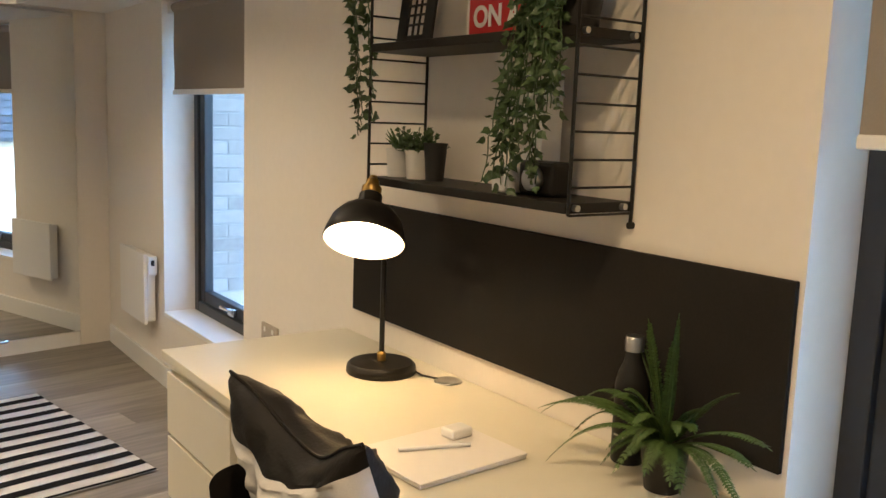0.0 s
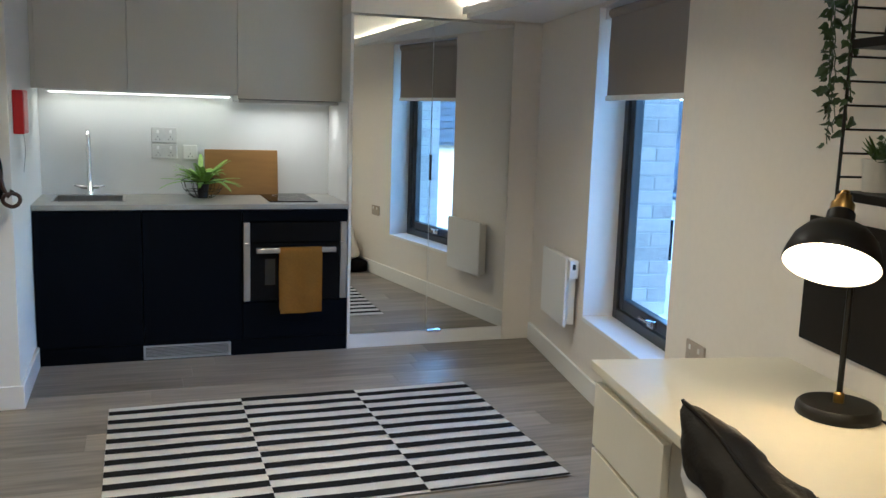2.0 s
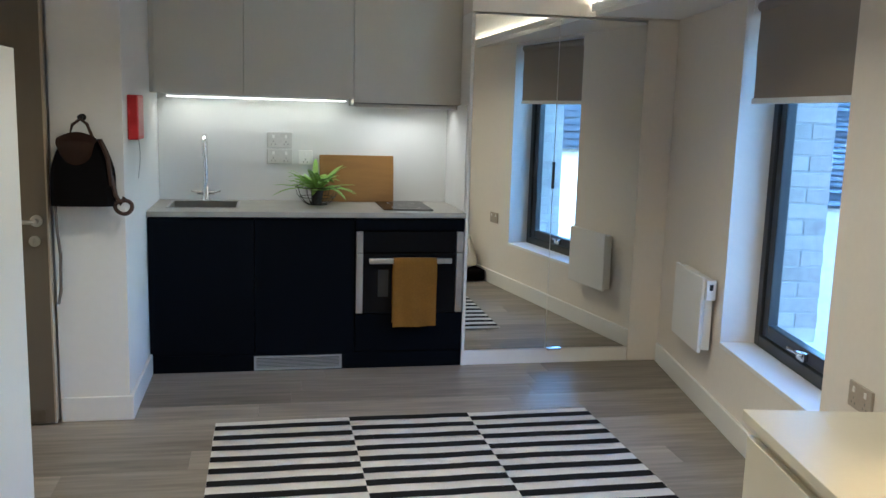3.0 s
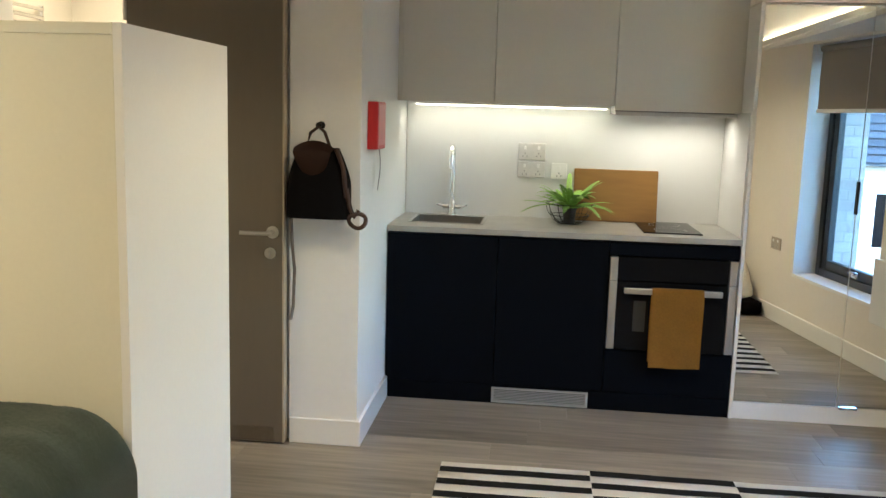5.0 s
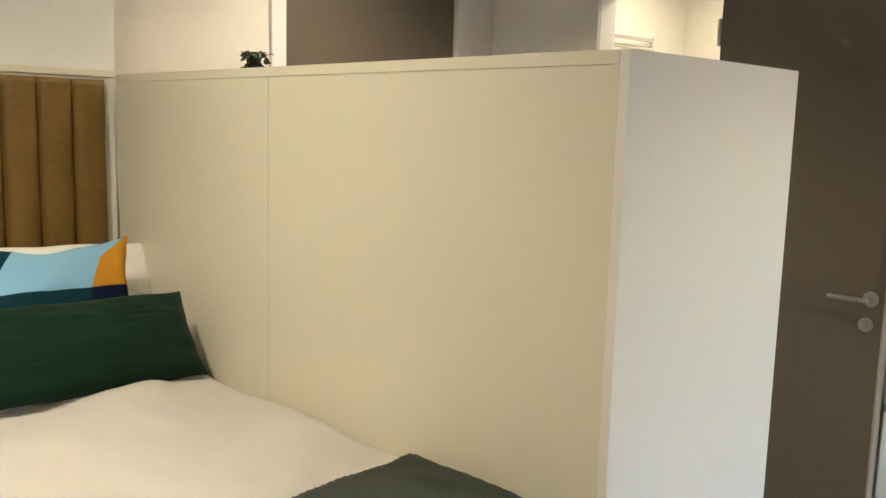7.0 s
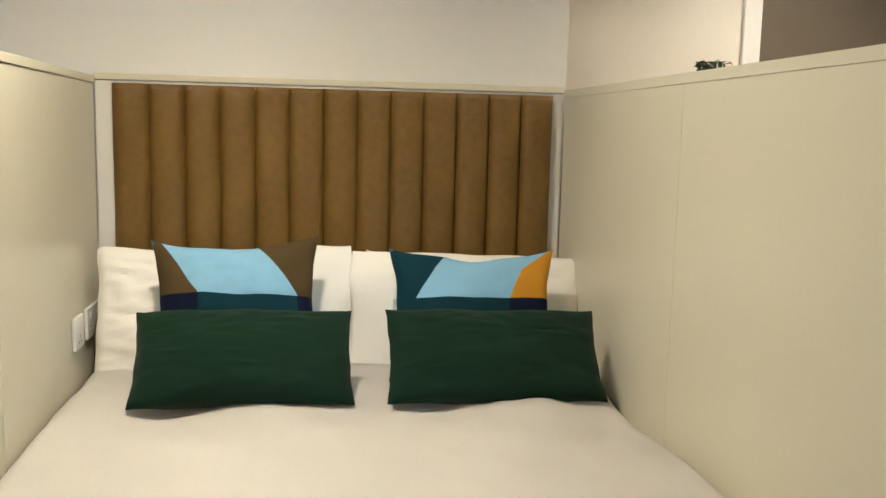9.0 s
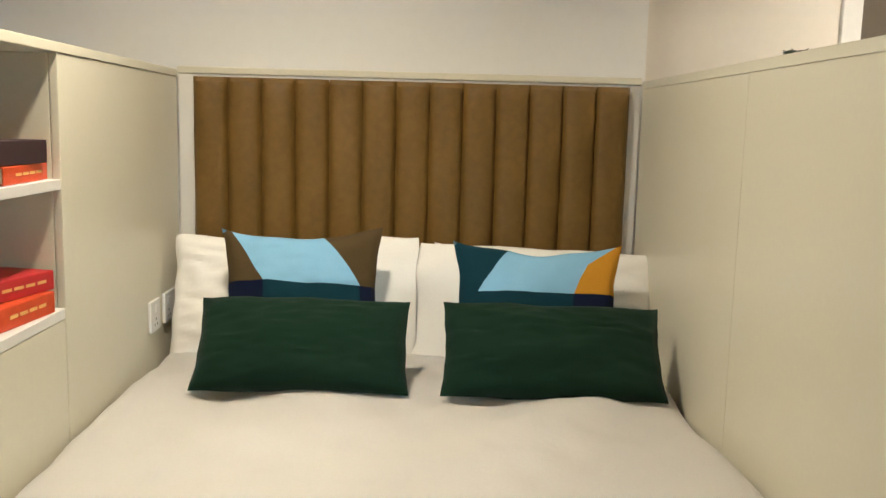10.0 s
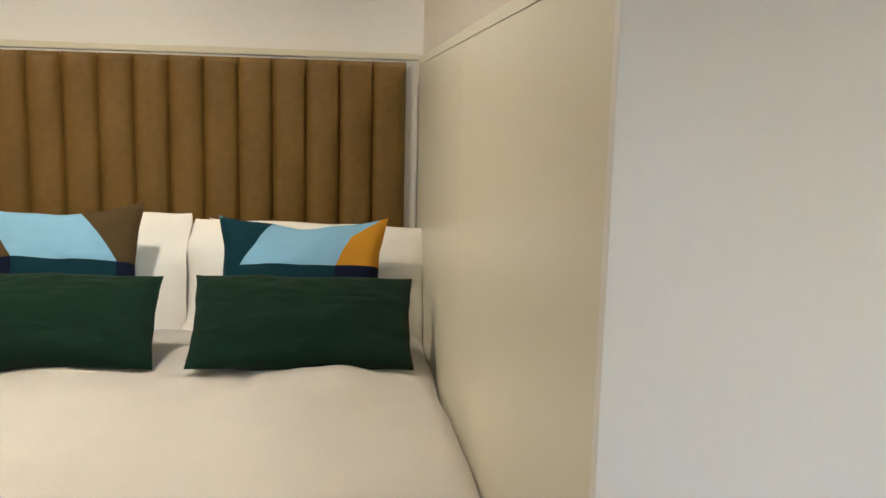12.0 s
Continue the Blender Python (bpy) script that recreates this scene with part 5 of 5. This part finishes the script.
FX, FY, FH = -0.098, -4.514, 0.102
df = thing("desk_fern", (FX, FY, DZ), "dark green fern with long arching fronds in a black pot", "plant")
pot(df, FX, FY, DZ + 0.0005, 0.037, 0.050, FH, POT_BLACK)
rng = random.Random(9)
# direction, length, droop and half width of each frond
FRONDS = [((-0.30, 1.0, 0.75), 0.36, 0.62, 0.020), ((-0.10, 1.0, 1.10), 0.34, 0.70, 0.022), ((-0.55, 0.8, 0.55), 0.27, 0.80, 0.020),
          ((-0.05, 0.35, 1.6), 0.30, 0.18, 0.021), ((-0.22, 0.22, 2.2), 0.27, 0.22, 0.024), ((0.02, -0.12, 2.4), 0.30, 0.10, 0.018),
          ((-0.25, -1.0, 0.75), 0.36, 0.30, 0.020), ((-0.45, -1.0, 0.55), 0.34, 0.45, 0.019), ((-0.05, -0.8, 1.2), 0.30, 0.30, 0.020),
          ((-1.0, 0.25, 0.75), 0.22, 0.95, 0.022), ((-0.9, -0.35, 0.85), 0.22, 0.85, 0.021), ((-0.8, 0.7, 1.0), 0.24, 0.85, 0.023),
          ((-0.35, 0.55, 1.3), 0.25, 0.60, 0.024), ((-0.6, 0.05, 1.5), 0.21, 0.70, 0.024), ((-0.5, -0.6, 1.2), 0.24, 0.55, 0.021),
          ((-0.75, -0.75, 0.6), 0.26, 0.65, 0.020)]
FRONDS += [((a + rng.uniform(-0.25, 0.1), b + rng.uniform(-0.3, 0.3), c * rng.uniform(0.75, 1.3)), ln * rng.uniform(0.7, 0.95), dr * rng.uniform(0.8, 1.3), wd_) for (a, b, c), ln, dr, wd_ in FRONDS]
for way, ln, dr, wd_ in FRONDS:
    wd_ *= rng.uniform(0.75, 1.2)
    ln *= 0.62 if way[0] < -0.7 else 1.0
    part("frond", frond((FX, FY + 0.012 * way[1], DZ + FH * 0.9), way, ln, dr, wd_, rng, x_max=-0.022), FERN, df)

# chair with cushion
FELT = shade("dark_grey_felt", (0.035, 0.031, 0.029), 0.95, vary=0.2, grain=200, bump=0.4, bump_scale=500, gloss=0.1)
ch = thing("desk_chair", (-0.84, -4.20, 0), "dark grey upholstered tub chair at the desk", "chair")


def tub(u, v):
    a = radians(70 + u * 220)
    r = 0.245 + 0.03 * v
    low = 0.46
    high = 0.69 + 0.10 * math.sin(u * math.pi) ** 0.8
    return (-0.66 + r * 0.95 * math.cos(a), -4.255 + r * math.sin(a), low + v * (high - low))


bm = grid(40, 10, tub)
bmesh.ops.solidify(bm, geom=bm.faces[:], thickness=0.035)
bmesh.ops.recalc_face_normals(bm, faces=bm.faces[:])
part("backrest", bm, FELT, ch, smooth=True)
part("seat", turn_profile([(0, 0.385), (0.20, 0.385), (0.235, 0.41), (0.235, 0.45), (0.20, 0.475), (0, 0.48)], (-0.67, -4.255, 0), 36), FELT, ch, smooth=True)
for sx, sy in ((-1, -1), (-1, 1), (1, -1), (1, 1)):
    part("leg", tube([(-0.67 + sx * 0.13, -4.255 + sy * 0.13, 0.39), (-0.67 + sx * 0.20, -4.255 + sy * 0.20, 0.0)], lambda t: 0.016 - 0.006 * t, 10), BLACK, ch, smooth=True)
CUSH_BLACK = shade("black_leather_patch", (0.010, 0.0085, 0.0075), 0.6, vary=0.3, grain=60, bump=0.3, bump_scale=150, gloss=0.25)
CUSH_WHITE = shade("white_canvas_back", (0.68, 0.66, 0.64), 0.85, vary=0.05, grain=200, bump=0.25, bump_scale=400)


def pick_chair(u, v):
    return 0 if v > 0.83 + 0.06 * u else 1


def pick_chair_back(u, v):
    return 0 if v > 0.58 else 1


m = Matrix.Translation((-0.7065, -4.234, 0.725)) @ Matrix.Rotation(radians(-84.5), 4, "Z") @ Matrix.Rotation(radians(20), 4, "X")
cc = thing("chair_cushion", (-0.70, -4.24, 0.48), "black and white cushion propped on the chair, corners up", "cushion")
bm = pillow(0.45, 0.50, 0.19, m, None, 77, 0.05, [line_cut(0, 0.83, 1, 0.89), line_cut(0, 0.58, 1, 0.58)], pick_chair, n=44, rough=0.020, sag=0.19, pick_back=pick_chair_back, sag_at=0.15, sag_wide=0.60)
part("cover", bm, [CUSH_BLACK, CUSH_WHITE], cc, smooth=True)
seam = []
for i in range(33):
    u = -0.97 + 1.94 * i / 32
    z = 0.25 * (1 - 0.065 * (1 - abs(u) ** 2.2)) - 0.19 * 0.50 * math.exp(-((u - 0.15) / 0.60) ** 2)
    seam.append(m @ Vector((u * 0.225, 0.0, z + 0.016 * wavy(u, 1, 79, 2.5) + 0.003)))
part("piping", tube(seam, 0.0035, 6), CUSH_BLACK, cc, "black piped seam", True)

# ---- outside: brick jambs of the window recess ----
BRICK = shade("grey_brown_brick", (0.50, 0.46, 0.42), 0.9, vary=0.30, grain=40, large=5, bump=0.5, bump_scale=120, spread=0.8)
MORTAR = shade("pale_mortar", (0.45, 0.43, 0.40), 0.95, vary=0.1, bump=0.4)
for name, y0, y1, wy in (("brick_jamb", -1.064, -0.95, -1.064), ("brick_jamb", -2.25, -2.139, -2.139)):
    jb = thing(name, (0.55, (y0 + y1) / 2, 0), "weathered grey-brown brick jamb outside the window", "brickwork", kind="structure")
    part("mortar", box(0.239, 0.458, y0 - (0.009 if wy == y0 else 0), y1 + (0.009 if wy == y1 else 0), 0.41, 1.99), MORTAR, jb)
    for r in range(21):
        z = 0.413 + r * 0.075
        x = 0.239 - (0.1125 if r % 2 else 0)
        while x < 0.458:
            a, b_ = max(x, 0.240), min(x + 0.215, 0.46)
            if b_ - a > 0.03:
                yy = (wy - 0.0125, wy - 0.0093) if wy == y0 else (wy + 0.0093, wy + 0.0125)
                part("brick", box(a, b_, yy[0], yy[1], z, z + 0.065, bevel=0.0015, seg=1), BRICK, jb)
            x += 0.225
FRAME[0] = Matrix()


# ---- outside: ground and neighbouring houses ----
solid("ground", box(-400, 400, -400, 400, -8.3, -8.0), shade("grey_tarmac", (0.06, 0.06, 0.06), 0.95, vary=0.2, grain=3, large=0.2), "grey street far below the windows", "ground", "structure")
RENDER = shade("cream_render", (0.52, 0.49, 0.41), 0.9, vary=0.06, grain=5, large=0.6, bump=0.2)
SLATE = shade("blue_grey_slate", (0.115, 0.135, 0.16), 0.6, vary=0.25, grain=12, large=1, bump=0.2, spread=0.5)


def house(x, y, spin, wide, deep, eave, ridge, wall_mat, label):
    m = pose(x, y, 0, 0, 0, spin)
    h_ = thing("house", (x, y, -8), label, "house", "neighbouring houses")
    part("wall", laid(box(-wide / 2, wide / 2, -deep, 0, -8, eave), m), wall_mat, h_)
    n = int(math.hypot(ridge - eave, deep / 2) / 0.24)
    deck = bmesh.new()
    deck.faces.new([deck.verts.new(p) for p in ((-wide / 2 - 0.2, 0.25, eave - 0.02), (wide / 2 + 0.2, 0.25, eave - 0.02), (wide / 2 + 0.2, -deep / 2, ridge - 0.02), (-wide / 2 - 0.2, -deep / 2, ridge - 0.02))])
    bmesh.ops.solidify(deck, geom=deck.faces[:], thickness=0.04)
    part("roof_deck", laid(deck, m), SLATE, h_)
    for i in range(n):
        t0, t1 = i / n, (i + 1.15) / n
        bm = bmesh.new()
        vs = [bm.verts.new(p) for p in ((-wide / 2 - 0.2, 0.25 - t0 * (deep / 2 + 0.25), eave + t0 * (ridge - eave) + 0.05), (wide / 2 + 0.2, 0.25 - t0 * (deep / 2 + 0.25), eave + t0 * (ridge - eave) + 0.05), (wide / 2 + 0.2, 0.25 - t1 * (deep / 2 + 0.25), eave + t1 * (ridge - eave)), (-wide / 2 - 0.2, 0.25 - t1 * (deep / 2 + 0.25), eave + t1 * (ridge - eave)))]
        bm.faces.new(vs)
        bmesh.ops.solidify(bm, geom=bm.faces[:], thickness=0.03)
        part("slate_course", laid(bm, m), SLATE, h_)
    k = int(wide / 2.2)
    for i in range(k):
        cx = -wide / 2 + (i + 0.5) * wide / k
        for zz in (eave - 1.75, eave - 4.6):
            wn_ = part("window", laid(box(cx - 0.48, cx + 0.48, -0.03, 0.03, zz, zz + 1.25, bevel=0.01), m), TRIM, h_)
            for sx in (-1, 1):
                part("pane", laid(box(cx + sx * 0.225 - 0.19, cx + sx * 0.225 + 0.19, 0.031, 0.036, zz + 0.08, zz + 1.17), m), BLACK_GLASS, wn_)
    return h_


house(6.1, -13.6, 20, 14, 8, 0.72, 4.2, RENDER, "cream rendered house with a blue-grey slate roof")
house(12.5, 13.5, 145, 16, 8, -0.6, 2.0, BRICK, "brown brick house with a slate roof")

# ---- fittings for the added, unseen ceiling downlights ----
LAMP_FACE = glowing("added_downlight_face", (1.0, 0.74, 0.44), 0.6)
for dx, dy, power, cone in ADDED_DOWNLIGHTS:
    d_ = thing("added_downlight", (dx, dy, CEIL_Z), "round recessed ceiling light, lit, assumed and added out of view", "light", "ceiling downlights")
    part("bezel", turn_profile([(0.048, -0.001), (0.060, -0.006), (0.062, 0.0), (0.048, 0.0)], (dx, dy, CEIL_Z - 0.001), 28), TRIM, d_, smooth=True)
    part("lens", turn_profile([(0, -0.003), (0.047, -0.003)], (dx, dy, CEIL_Z - 0.001), 24), LAMP_FACE, d_)

# ---- cove light beside the soffit ----
cv = thing("cove_light", (-0.53, -1.45, 2.05), "lit warm LED strip along the lowered soffit", "light")
part("channel", box(-0.538, -0.516, -2.9, -0.02, 2.050, 2.060), TRIM, cv)
part("lip", box(-0.548, -0.5385, -2.9, -0.02, 2.040, 2.082, bevel=0.002), TRIM, cv, "white upstand hiding the strip")
part("diffuser", box(-0.533, -0.517, -2.9, -0.02, 2.0602, 2.064), glowing("cove_led", (1.0, 0.72, 0.40), 2.2), cv)

# ---- floor planks, last ----
floor = tagged(new("floor", mesh_of("floor", box(-5.2, 0.05, Y_S, 0.70, -0.08, -0.012), PLANK_BED)), "grey oak laminate plank floor", "floor", kind="structure")
plank_meshes = {}
rng = random.Random(5)
y = 0.03
PW = 0.193
while y > Y_S + 0.01:
    y0 = max(y - PW, Y_S)
    x = -5.18 - rng.random() * 1.1
    while x < min(0.176 * y + 0.16, -0.003):
        x1 = x + 1.28
        a, b = max(x, -5.18), min(x1, 0.176 * y + 0.16, -0.003)
        if b - a > 0.02:
            key = (round(b - a, 3), round(y - y0, 3))
            if key not in plank_meshes:
                plank_meshes[key] = mesh_of("plank", box(0, b - a - 0.0006, 0, y - y0 - 0.0006, -0.011, 0.0, bevel=0.0006, seg=1), PLANK)
            pl = new("plank", plank_meshes[key])
            pl.location = (a, y0, 0.0)
            pl.parent = floor
        x = x1
    y = y0
bm = box(-4.95, -3.265, -0.655, 0.65, -0.05, -0.001)
solid("floor_bathroom", bm, TRIM, "pale bathroom floor", "floor", "structure")
